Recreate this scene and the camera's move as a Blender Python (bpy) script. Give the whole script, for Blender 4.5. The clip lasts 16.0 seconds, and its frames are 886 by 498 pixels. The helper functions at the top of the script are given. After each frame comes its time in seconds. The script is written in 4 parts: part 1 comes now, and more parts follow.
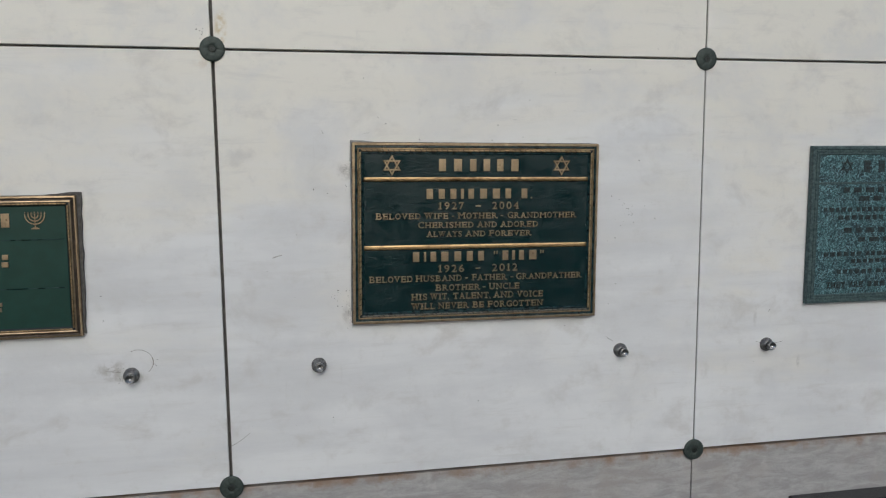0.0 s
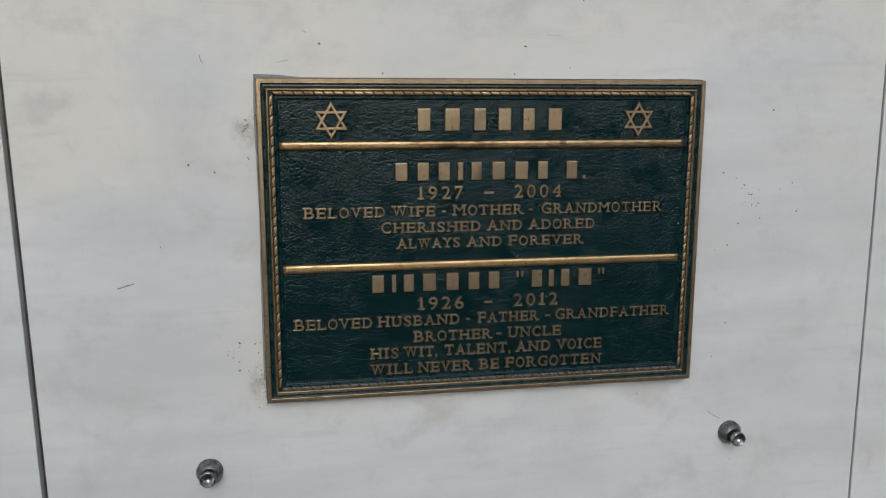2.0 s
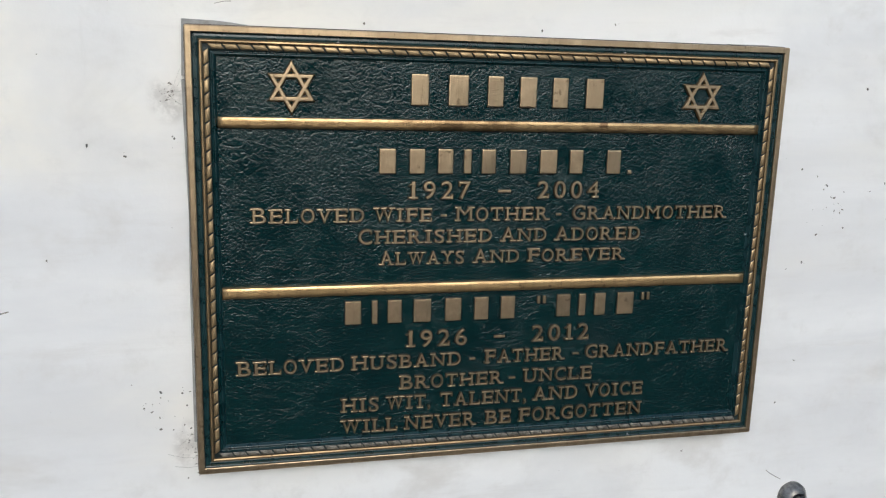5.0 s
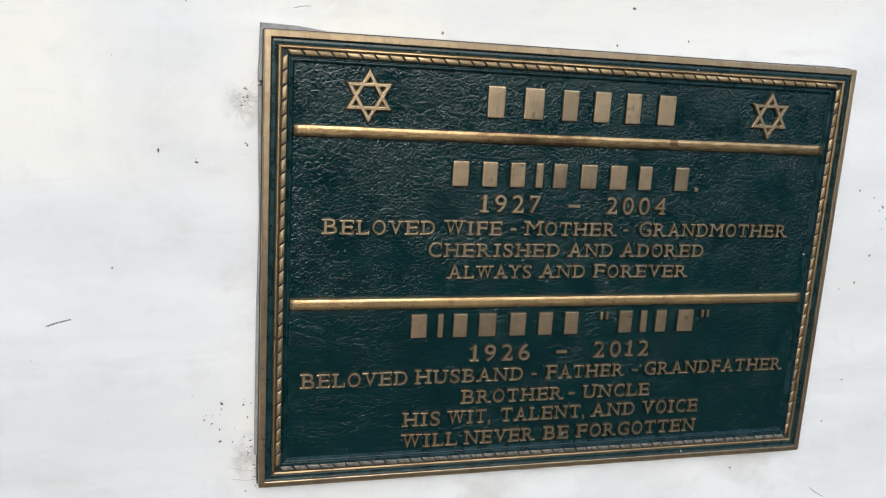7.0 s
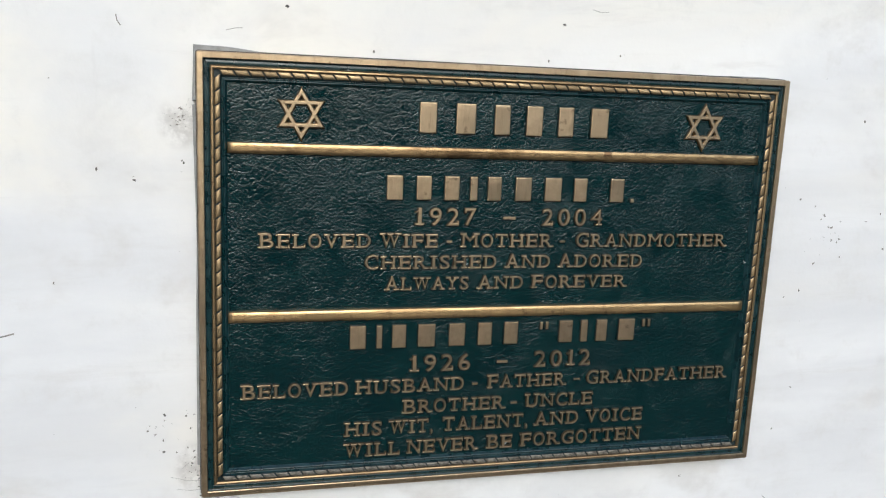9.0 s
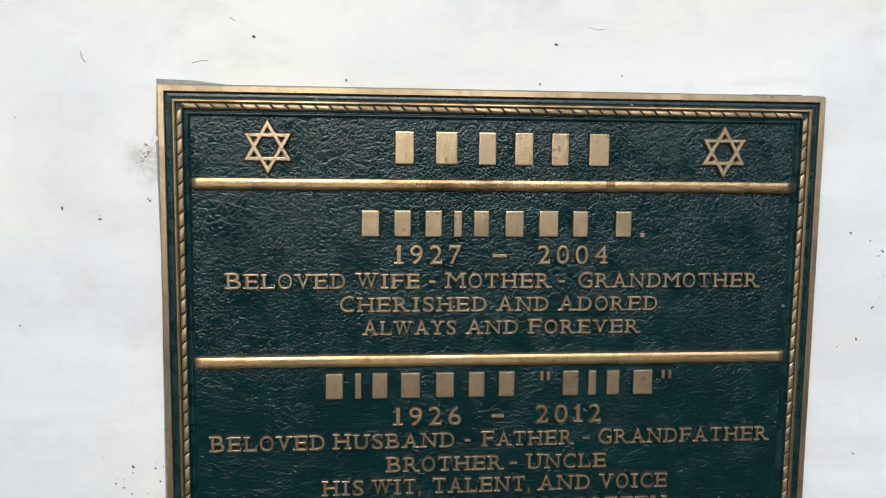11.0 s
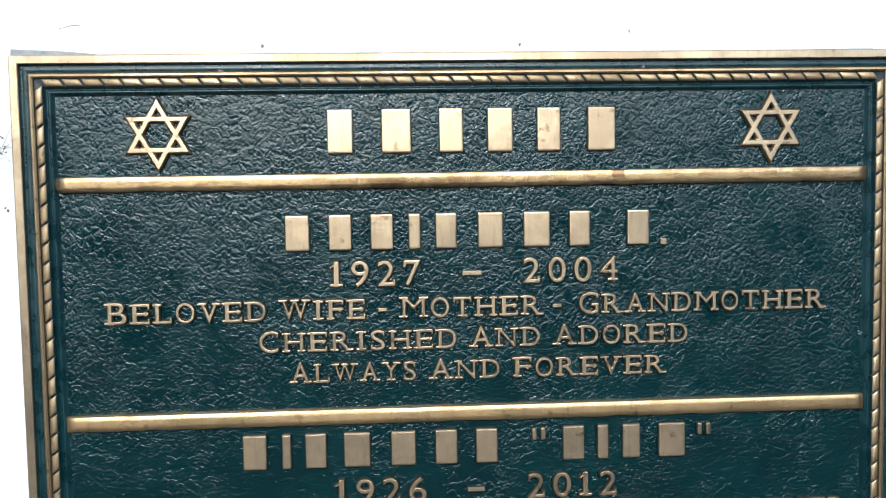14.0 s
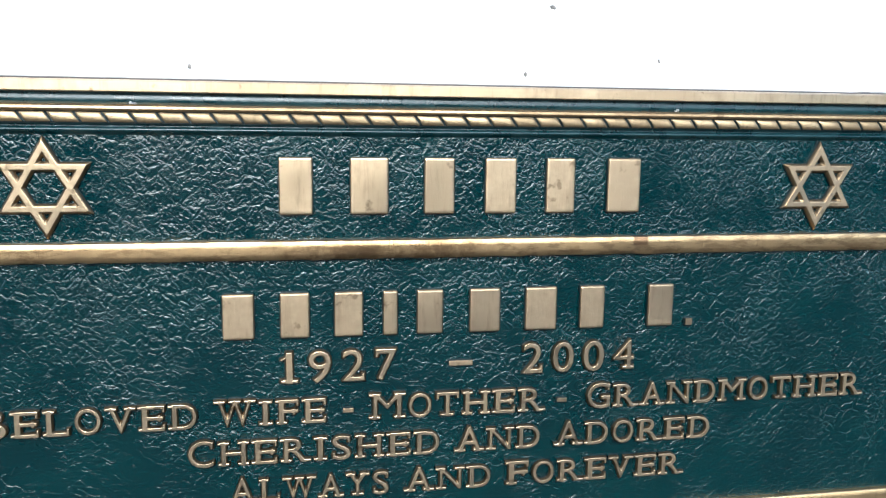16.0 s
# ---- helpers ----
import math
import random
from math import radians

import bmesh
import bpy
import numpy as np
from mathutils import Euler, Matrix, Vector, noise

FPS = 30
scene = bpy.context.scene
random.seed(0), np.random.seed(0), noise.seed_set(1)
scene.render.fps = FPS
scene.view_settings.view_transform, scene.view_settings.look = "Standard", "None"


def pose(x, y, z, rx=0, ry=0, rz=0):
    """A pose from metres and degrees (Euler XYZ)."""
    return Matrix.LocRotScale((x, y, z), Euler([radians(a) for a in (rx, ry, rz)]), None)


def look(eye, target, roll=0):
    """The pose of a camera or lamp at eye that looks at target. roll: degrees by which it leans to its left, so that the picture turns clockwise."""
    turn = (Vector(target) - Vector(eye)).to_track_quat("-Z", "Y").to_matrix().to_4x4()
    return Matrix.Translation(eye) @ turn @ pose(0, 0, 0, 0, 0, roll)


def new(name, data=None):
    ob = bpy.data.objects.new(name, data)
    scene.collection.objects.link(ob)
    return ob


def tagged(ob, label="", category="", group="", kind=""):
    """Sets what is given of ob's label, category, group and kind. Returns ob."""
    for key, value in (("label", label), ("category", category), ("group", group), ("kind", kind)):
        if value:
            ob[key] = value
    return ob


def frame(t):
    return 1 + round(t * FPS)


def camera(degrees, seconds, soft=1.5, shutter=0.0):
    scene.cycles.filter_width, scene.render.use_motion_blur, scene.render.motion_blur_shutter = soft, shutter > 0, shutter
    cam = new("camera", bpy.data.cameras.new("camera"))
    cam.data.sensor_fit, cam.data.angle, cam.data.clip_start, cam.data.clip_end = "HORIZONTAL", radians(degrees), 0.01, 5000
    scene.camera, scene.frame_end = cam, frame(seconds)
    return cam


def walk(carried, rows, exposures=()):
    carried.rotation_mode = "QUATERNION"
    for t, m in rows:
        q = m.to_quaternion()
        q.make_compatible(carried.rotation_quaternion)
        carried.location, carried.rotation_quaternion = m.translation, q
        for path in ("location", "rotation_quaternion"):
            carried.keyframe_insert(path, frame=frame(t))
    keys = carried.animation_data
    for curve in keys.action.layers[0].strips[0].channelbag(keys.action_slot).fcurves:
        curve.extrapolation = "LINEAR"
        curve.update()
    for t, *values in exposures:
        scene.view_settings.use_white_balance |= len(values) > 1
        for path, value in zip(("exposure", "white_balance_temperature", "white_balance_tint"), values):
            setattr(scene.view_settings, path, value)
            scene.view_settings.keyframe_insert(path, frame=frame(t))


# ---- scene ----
import collections

cam = camera(56.13, 16.0, 1.2)
PATH = [
    (0, (-0.3291, -1.3135, 0.8805), (0.0731, 0.6316, 0.6462), -0.22),
    (0.5, (-0.2998, -1.2269, 0.8863), (0.0949, 0.716, 0.6229), 0.21),
    (1, (-0.2155, -1.0863, 0.8817), (0.1237, 0.8632, 0.5908), 0.14),
    (1.5, (-0.1581, -0.9385, 0.8983), (0.0799, 1.0176, 0.5562), -0.46),
    (2, (-0.1713, -0.7414, 0.878), (0.1664, 1.1966, 0.517), -0.41),
    (2.5, (-0.1783, -0.6049, 0.8824), (0.2731, 1.3058, 0.5009), -0.02),
    (3, (-0.1698, -0.5581, 0.8693), (0.2799, 1.3537, 0.4918), 0.36),
    (3.2, (-0.1705, -0.5555, 0.8651), (0.2654, 1.3586, 0.4823), 0.72),
    (5.3, (-0.1676, -0.538, 0.8662), (0.2822, 1.3679, 0.4594), 1.05),
    (5.5, (-0.1731, -0.5357, 0.8712), (0.2775, 1.369, 0.4597), 0.94),
    (6, (-0.1953, -0.5267, 0.8777), (0.2771, 1.3685, 0.4476), 1.34),
    (6.5, (-0.2135, -0.5179, 0.8774), (0.2671, 1.3751, 0.4467), 1.64),
    (7, (-0.2286, -0.5153, 0.8748), (0.2888, 1.3713, 0.4588), 2.91),
    (7.5, (-0.2287, -0.5127, 0.8739), (0.3047, 1.3714, 0.4667), 3.05),
    (8, (-0.2142, -0.5118, 0.874), (0.3309, 1.3699, 0.4711), 2.61),
    (8.5, (-0.1971, -0.5229, 0.8757), (0.3461, 1.3591, 0.472), 2.50),
    (8.7, (-0.1902, -0.5383, 0.8779), (0.3309, 1.3511, 0.4796), 2.32),
    (10.8, (-0.1031, -0.5444, 0.8424), (0.1368, 1.4313, 0.6448), 0.19),
    (11, (-0.0847, -0.5141, 0.852), (0.1047, 1.465, 0.634), 0.14),
    (11.5, (-0.0427, -0.4693, 0.8296), (0.0872, 1.5175, 0.6403), -0.28),
    (12, (-0.0109, -0.4545, 0.8087), (0.0487, 1.5424, 0.7141), -3.45),
    (12.5, (-0.0027, -0.432, 0.804), (0.0099, 1.5667, 0.7341), -4.00),
    (13, (-0.009, -0.4193, 0.8068), (-0.0006, 1.5791, 0.7272), -2.72),
    (13.5, (-0.0185, -0.4097, 0.8107), (0.0223, 1.5877, 0.7184), -2.00),
    (14, (-0.0348, -0.3909, 0.8271), (0.0723, 1.6024, 0.703), -1.44),
    (14.5, (-0.0482, -0.3562, 0.84), (0.2155, 1.6131, 0.6106), -0.33),
    (15, (-0.0605, -0.3188, 0.8627), (0.2768, 1.6344, 0.5959), 0.08),
    (15.5, (-0.0632, -0.2981, 0.8827), (0.2803, 1.6488, 0.5804), 0.20),
    (16, (-0.0612, -0.3014, 0.8809), (0.2939, 1.6427, 0.5732), 0.21),
]
EXPOSURES = [
    (0, -0.03, 5650, 4),
    (1.5, -0.06, 5650, 4),
    (2.5, 0.01, 5650, 4),
    (3, 0.14, 5650, 4),
    (5.5, 0.67, 5620, 4),
    (8.5, 0.80, 5610, 4),
    (11, 0.75, 5570, 3),
    (12.5, 0.90, 5400, 3),
    (14, 1.41, 5080, 2),
    (14.5, 1.64, 5080, 2),
    (15, 1.80, 5080, 2),
    (16, 1.92, 5080, 2),
]
walk(cam, [(t, look(eye, target, roll)) for t, eye, target, roll in PATH], EXPOSURES)

# ---- daylight: bright hazy sky, soft sun before the wall ----
SUN_EL, SUN_AZ = 31.0, -6.0  # azimuth from the wall's outward normal towards -x
world = bpy.data.worlds.new("sky")
scene.world = world
world.use_nodes = True
wn, wl = world.node_tree.nodes, world.node_tree.links
sky = wn.new("ShaderNodeTexSky")
sky.sky_type = "NISHITA"
sky.sun_disc = False
sky.sun_elevation = radians(SUN_EL)
sky.sun_rotation = radians(180.0 + SUN_AZ * -1.0)
sky.air_density, sky.dust_density, sky.ozone_density = 1.0, 4.0, 1.0
wl.new(sky.outputs[0], wn["Background"].inputs[0])
wn["Background"].inputs[1].default_value = 0.112
sun_data = bpy.data.lights.new("sun", "SUN")
sun_data.energy, sun_data.angle, sun_data.color = 0.26, radians(12), (1.0, 0.985, 0.96)
sun = new("sun", sun_data)
sx = math.sin(radians(SUN_AZ)) * math.cos(radians(SUN_EL))
sy = -math.cos(radians(SUN_AZ)) * math.cos(radians(SUN_EL))
sz = math.sin(radians(SUN_EL))
sun.matrix_world = look((sx * 8, sy * 8, sz * 8), (0, 0, 0))


# ---- materials ----
class Mat:
    """A node material with a few short hands."""

    def __init__(self, name, rough=0.5, metal=0.0):
        self.m = bpy.data.materials.new(name)
        self.m.use_nodes = True
        self.n, self.l = self.m.node_tree.nodes, self.m.node_tree.links
        self.b = self.n["Principled BSDF"]
        self.b.inputs["Roughness"].default_value = rough
        self.b.inputs["Metallic"].default_value = metal
        self.co = self.n.new("ShaderNodeTexCoord").outputs["Object"]

    def put(self, socket, value):
        if hasattr(value, "is_linked"):
            self.l.new(value, socket)
        else:
            socket.default_value = value

    def mapped(self, scale=(1, 1, 1), rot=(0, 0, 0), vec=None):
        k = self.n.new("ShaderNodeMapping")
        k.inputs["Scale"].default_value = scale
        k.inputs["Rotation"].default_value = rot
        self.l.new(vec or self.co, k.inputs[0])
        return k.outputs[0]

    def world(self):
        return self.n.new("ShaderNodeNewGeometry").outputs["Position"]

    def noise(self, scale, detail=4, rough=0.55, vec=None, dist=0.0):
        k = self.n.new("ShaderNodeTexNoise")
        for key, v in (("Scale", scale), ("Detail", detail), ("Roughness", rough), ("Distortion", dist)):
            k.inputs[key].default_value = v
        self.l.new(vec or self.co, k.inputs["Vector"])
        return k.outputs["Fac"]

    def voronoi(self, scale, vec=None, feature="F1", smooth=0.5):
        k = self.n.new("ShaderNodeTexVoronoi")
        k.feature = feature
        k.inputs["Scale"].default_value = scale
        if feature == "SMOOTH_F1":
            k.inputs["Smoothness"].default_value = smooth
        self.l.new(vec or self.co, k.inputs["Vector"])
        return k.outputs["Distance"]

    def ramp(self, fac, lo, hi, a=0.0, b=1.0):
        k = self.n.new("ShaderNodeMapRange")
        k.interpolation_type = "SMOOTHSTEP"
        for key, v in (("From Min", lo), ("From Max", hi), ("To Min", a), ("To Max", b)):
            k.inputs[key].default_value = v
        self.l.new(fac, k.inputs["Value"])
        return k.outputs[0]

    def mix(self, fac, a, b, mode="MIX"):
        k = self.n.new("ShaderNodeMix")
        k.data_type, k.blend_type = "RGBA", mode
        self.put(k.inputs[0], fac)
        for s, v in ((k.inputs[6], a), (k.inputs[7], b)):
            self.put(s, v if hasattr(v, "is_linked") else (*v, 1))
        return k.outputs[2]

    def math(self, op, a, b=0.0):
        k = self.n.new("ShaderNodeMath")
        k.operation = op
        self.put(k.inputs[0], a)
        self.put(k.inputs[1], b)
        return k.outputs[0]

    def random(self):
        return self.n.new("ShaderNodeObjectInfo").outputs["Random"]

    def bump(self, height, strength, dist):
        k = self.n.new("ShaderNodeBump")
        k.inputs["Strength"].default_value = strength
        k.inputs["Distance"].default_value = dist
        self.l.new(height, k.inputs["Height"])
        self.l.new(k.outputs[0], self.b.inputs["Normal"])

    def color(self, v):
        self.put(self.b.inputs["Base Color"], v if hasattr(v, "is_linked") else (*v, 1))

    def rough(self, v):
        self.put(self.b.inputs["Roughness"], v)


def make_marble():
    k = Mat("white_marble", 0.38)
    p = k.world()
    sep = k.n.new("ShaderNodeSeparateXYZ")
    k.l.new(p, sep.inputs[0])
    bands = k.noise(1.0, 6, 0.6, k.mapped((1.8, 3, 11), (0, radians(2), 0), p), 0.25)
    fine = k.noise(1.0, 6, 0.68, k.mapped((7, 9, 50), (0, radians(-2), 0), p), 0.3)
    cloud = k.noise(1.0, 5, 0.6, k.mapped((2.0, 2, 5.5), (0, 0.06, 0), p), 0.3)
    c = k.mix(k.ramp(bands, 0.36, 0.66), (0.77, 0.765, 0.765), (0.655, 0.652, 0.66))
    # warmer light high on the wall, put into the stone as clouded cream
    warm_height = k.math("ADD", k.math("MULTIPLY", k.math("SUBTRACT", sep.outputs[2], 0.78), 0.55), cloud)
    c = k.mix(k.ramp(warm_height, 0.38, 0.66, 0, 0.9), c, (0.765, 0.73, 0.66))
    c = k.mix(k.ramp(fine, 0.53, 0.74, 0, 0.42), c, (0.57, 0.55, 0.53))
    smudge = k.noise(1.0, 5, 0.65, k.mapped((10, 12, 15), (0, 0.1, 0), p), 0.3)
    c = k.mix(k.ramp(smudge, 0.51, 0.74, 0, 0.6), c, (0.53, 0.505, 0.475))
    grey = k.noise(1.0, 5, 0.62, k.mapped((6, 6, 7), (0, -0.5, 0), p), 0.25)
    c = k.mix(k.ramp(grey, 0.46, 0.68, 0, 0.55), c, (0.62, 0.617, 0.625))
    mottle = k.noise(30, 6, 0.72, p)
    c = k.mix(k.ramp(mottle, 0.52, 0.76, 0, 0.5), c, (0.59, 0.575, 0.555))
    drip = k.noise(1.0, 4, 0.6, k.mapped((55, 20, 7), (0, 0, 0), p))
    c = k.mix(k.ramp(drip, 0.66, 0.8, 0, 0.4), c, (0.50, 0.485, 0.47))
    # rust by a clamp and grime rubbed round a stud
    blot = k.noise(70, 5, 0.7, p)
    for cx, cz, rx, rz, col, most in ((-0.396, 1.064, 0.010, 0.030, (0.52, 0.40, 0.20), 0.75), (-0.418, 1.015, 0.022, 0.012, (0.56, 0.47, 0.38), 0.5),
                                      (-0.572, 0.548, 0.030, 0.018, (0.40, 0.38, 0.35), 0.75), (-0.545, 0.536, 0.024, 0.010, (0.33, 0.31, 0.28), 0.7),
                                      (-0.214, 0.850, 0.014, 0.016, (0.42, 0.40, 0.38), 0.7), (-0.212, 0.622, 0.012, 0.020, (0.42, 0.40, 0.38), 0.7),
                                      (0.510, 0.585, 0.004, 0.022, (0.48, 0.46, 0.44), 0.5), (0.600, 0.500, 0.004, 0.014, (0.44, 0.42, 0.40), 0.6)):
        u = k.math("DIVIDE", k.math("SUBTRACT", sep.outputs[0], cx), rx)
        w = k.math("DIVIDE", k.math("SUBTRACT", sep.outputs[2], cz), rz)
        d = k.math("ADD", k.math("MULTIPLY", u, u), k.math("MULTIPLY", w, w))
        near = k.math("MULTIPLY", k.ramp(d, 1.3, 0.0), k.ramp(blot, 0.40, 0.62))
        c = k.mix(k.math("MULTIPLY", near, most), c, col)
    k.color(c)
    k.rough(k.ramp(fine, 0.3, 0.7, 0.36, 0.55))
    k.bump(k.noise(260, 3, 0.6, p), 0.12, 0.001)
    return k.m


def make_travertine():
    k = Mat("weathered_travertine", 0.7)
    p = k.world()
    layers = k.noise(1.0, 8, 0.72, k.mapped((16, 16, 60), (0, radians(4), 0), p), 0.5)
    cloud = k.noise(9, 5, 0.65, p)
    pits = k.noise(1.0, 8, 0.75, k.mapped((150, 150, 300), (0, radians(7), 0), p), 0.2)
    speck = k.noise(240, 5, 0.7, p)
    c = k.mix(k.ramp(layers, 0.36, 0.62), (0.44, 0.43, 0.42), (0.32, 0.308, 0.30))
    c = k.mix(k.ramp(cloud, 0.46, 0.7, 0, 0.55), c, (0.37, 0.335, 0.305))
    c = k.mix(k.ramp(speck, 0.5, 0.72, 0, 0.35), c, (0.24, 0.22, 0.205))
    c = k.mix(k.ramp(k.noise(30, 5, 0.7, p), 0.56, 0.72, 0, 0.55), c, (0.52, 0.50, 0.485))
    c = k.mix(k.ramp(pits, 0.60, 0.72, 0, 0.5), c, (0.20, 0.185, 0.175))
    # rust and grime that ran from the joint
    sep = k.n.new("ShaderNodeSeparateXYZ")
    k.l.new(p, sep.inputs[0])
    edge = k.ramp(k.math("ADD", sep.outputs[2], k.math("MULTIPLY", k.noise(34, 5, 0.7, p), 0.05)), 0.352, 0.372)
    rust = k.math("MULTIPLY", edge, k.ramp(k.noise(11, 4, 0.6, p), 0.40, 0.62, 0.22, 0.8))
    c = k.mix(rust, c, (0.24, 0.14, 0.075))
    k.color(c)
    k.bump(k.math("SUBTRACT", k.math("MULTIPLY", layers, 0.7), k.ramp(pits, 0.60, 0.72, 0, 0.7)), 0.6, 0.0025)
    return k.m


def make_bronze(name, light, dark, rough=0.34):
    k = Mat(name, rough, 1.0)
    p = k.world()
    wear = k.noise(38, 5, 0.6, p)
    streak = k.noise(1.0, 4, 0.6, k.mapped((420, 420, 60), (0, 0, 0), p))
    spots = k.noise(150, 3, 0.6, p)
    mid = tuple(a * 0.55 + b * 0.45 for a, b in zip(light, dark))
    c = k.mix(k.ramp(wear, 0.40, 0.62), light, mid)
    c = k.mix(k.ramp(spots, 0.62, 0.72, 0, 0.75), c, dark)
    c = k.mix(k.ramp(streak, 0.5, 0.8, 0, 0.4), c, dark)
    k.color(c)
    k.rough(k.ramp(wear, 0.3, 0.7, rough - 0.06, rough + 0.14))
    k.bump(k.math("ADD", streak, k.math("MULTIPLY", spots, 0.7)), 0.25, 0.0004)
    return k.m


def make_field(name, deep, lift, relief=1.0, rough=0.12):
    """Glossy lacquer over a leather-grained casting: pebbled cells parted by sharp creases."""
    k = Mat(name, rough)
    k.b.inputs["IOR"].default_value = 1.5
    p = k.world()

    def warped(scale, amount):
        at = k.n.new("ShaderNodeVectorMath")
        at.operation = "ADD"
        k.l.new(p, at.inputs[0])
        off = k.n.new("ShaderNodeCombineXYZ")
        for i, rot in ((0, 0.0), (2, 1.3)):
            k.l.new(k.math("MULTIPLY", k.math("SUBTRACT", k.noise(scale, 3, 0.6, k.mapped((1, 1, 1), (rot, 0.4, rot), p)), 0.5), amount), off.inputs[i])
        k.l.new(off.outputs[0], at.inputs[1])
        return at.outputs[0]

    v, w = warped(170, 0.0062), warped(330, 0.0036)
    # large creases lean to one side, small ones to the other, and fade in and out
    big = k.ramp(k.voronoi(215, k.mapped((1.25, 1, 0.85), (0, 0.6, 0), v), "DISTANCE_TO_EDGE"), 0.0, 0.17)
    small = k.ramp(k.voronoi(430, k.mapped((1.2, 1, 0.9), (0, -0.5, 0), w), "DISTANCE_TO_EDGE"), 0.0, 0.24)
    tiny = k.ramp(k.voronoi(900, k.mapped((1, 1, 1), (0, 0.2, 0), w), "DISTANCE_TO_EDGE"), 0.0, 0.3)
    pebble = k.noise(620, 2, 0.5, w)
    broad = k.noise(48, 3, 0.5, p)
    k.color(k.mix(k.ramp(broad, 0.35, 0.7), deep, lift))
    k.rough(k.ramp(broad, 0.3, 0.7, rough - 0.02, rough + 0.06))
    h = k.math("MULTIPLY", big, k.ramp(k.noise(58, 3, 0.6, p), 0.36, 0.62, 0.25, 1.2))
    h = k.math("ADD", h, k.math("MULTIPLY", small, k.ramp(k.noise(75, 3, 0.6, k.mapped((1, 1, 1), (0, 2, 0), p)), 0.36, 0.62, 0.25, 0.80)))
    h = k.math("ADD", h, k.math("MULTIPLY", tiny, k.ramp(k.noise(110, 3, 0.6, p), 0.4, 0.65, 0.04, 0.26)))
    h = k.math("ADD", h, k.math("MULTIPLY", pebble, 0.45))
    h = k.math("ADD", h, k.math("MULTIPLY", k.noise(150, 2, 0.5, v), 1.1))
    h = k.math("MULTIPLY", h, k.ramp(k.noise(24, 3, 0.5, p), 0.34, 0.60, 0.68, 1.0))
    k.bump(k.math("ADD", h, k.math("MULTIPLY", broad, 0.5)), 1.0, 0.000155 * relief)
    return k.m


def make_lacquer(name, col, rough=0.25):
    k = Mat(name, rough)
    p = k.world()
    n = k.noise(90, 4, 0.6, p)
    k.color(k.mix(k.ramp(n, 0.35, 0.7), col, tuple(v * 1.7 + 0.004 for v in col)))
    k.rough(k.ramp(n, 0.3, 0.7, rough - 0.05, rough + 0.15))
    k.bump(k.noise(500, 3, 0.6, p), 0.25, 0.0005)
    return k.m


def make_plain(name, a, b, scale, rough, metal=0.0, bump=0.2, dist=0.0006):
    k = Mat(name, rough, metal)
    p = k.world()
    n = k.noise(scale, 5, 0.62, p)
    k.color(k.mix(k.ramp(n, 0.35, 0.68), a, b))
    k.rough(k.ramp(n, 0.3, 0.7, max(rough - 0.08, 0.04), rough + 0.1))
    k.bump(k.noise(scale * 4, 4, 0.6, p), bump, dist)
    return k.m


def make_granite():
    k = Mat("black_granite", 0.25)
    p = k.world()
    sp = k.noise(330, 3, 0.7, p)
    c = k.mix(k.ramp(sp, 0.58, 0.68, 0, 0.6), (0.012, 0.013, 0.015), (0.12, 0.125, 0.13))
    c = k.mix(k.ramp(k.noise(30, 4, 0.6, p), 0.5, 0.75, 0, 0.4), c, (0.05, 0.05, 0.052))
    k.color(c)
    k.bump(sp, 0.15, 0.0006)
    return k.m


def make_patina():
    """Verdigris: flaky pale teal over near-black bronze."""
    k = Mat("verdigris_patina", 0.6, 0.0)
    p = k.world()
    a = k.noise(215, 5, 0.72, p, 2.0)
    b = k.noise(70, 4, 0.6, p)
    c = k.mix(k.ramp(b, 0.35, 0.65), (0.010, 0.032, 0.040), (0.024, 0.080, 0.088))
    c = k.mix(k.ramp(a, 0.50, 0.60, 0, 0.9), c, (0.24, 0.40, 0.43))
    c = k.mix(k.ramp(a, 0.47, 0.40, 0, 0.85), c, (0.006, 0.014, 0.018))
    k.color(c)
    k.rough(k.ramp(a, 0.4, 0.6, 0.38, 0.7))
    k.bump(a, 0.6, 0.0012)
    return k.m


def make_paving():
    k = Mat("asphalt", 0.85)
    p = k.world()
    n = k.noise(3, 6, 0.6, p)
    f = k.noise(90, 4, 0.7, p)
    c = k.mix(k.ramp(n, 0.3, 0.7), (0.042, 0.041, 0.039), (0.062, 0.060, 0.058))
    k.color(k.mix(k.ramp(f, 0.5, 0.75, 0, 0.5), c, (0.03, 0.03, 0.029)))
    k.bump(f, 0.5, 0.003)
    return k.m


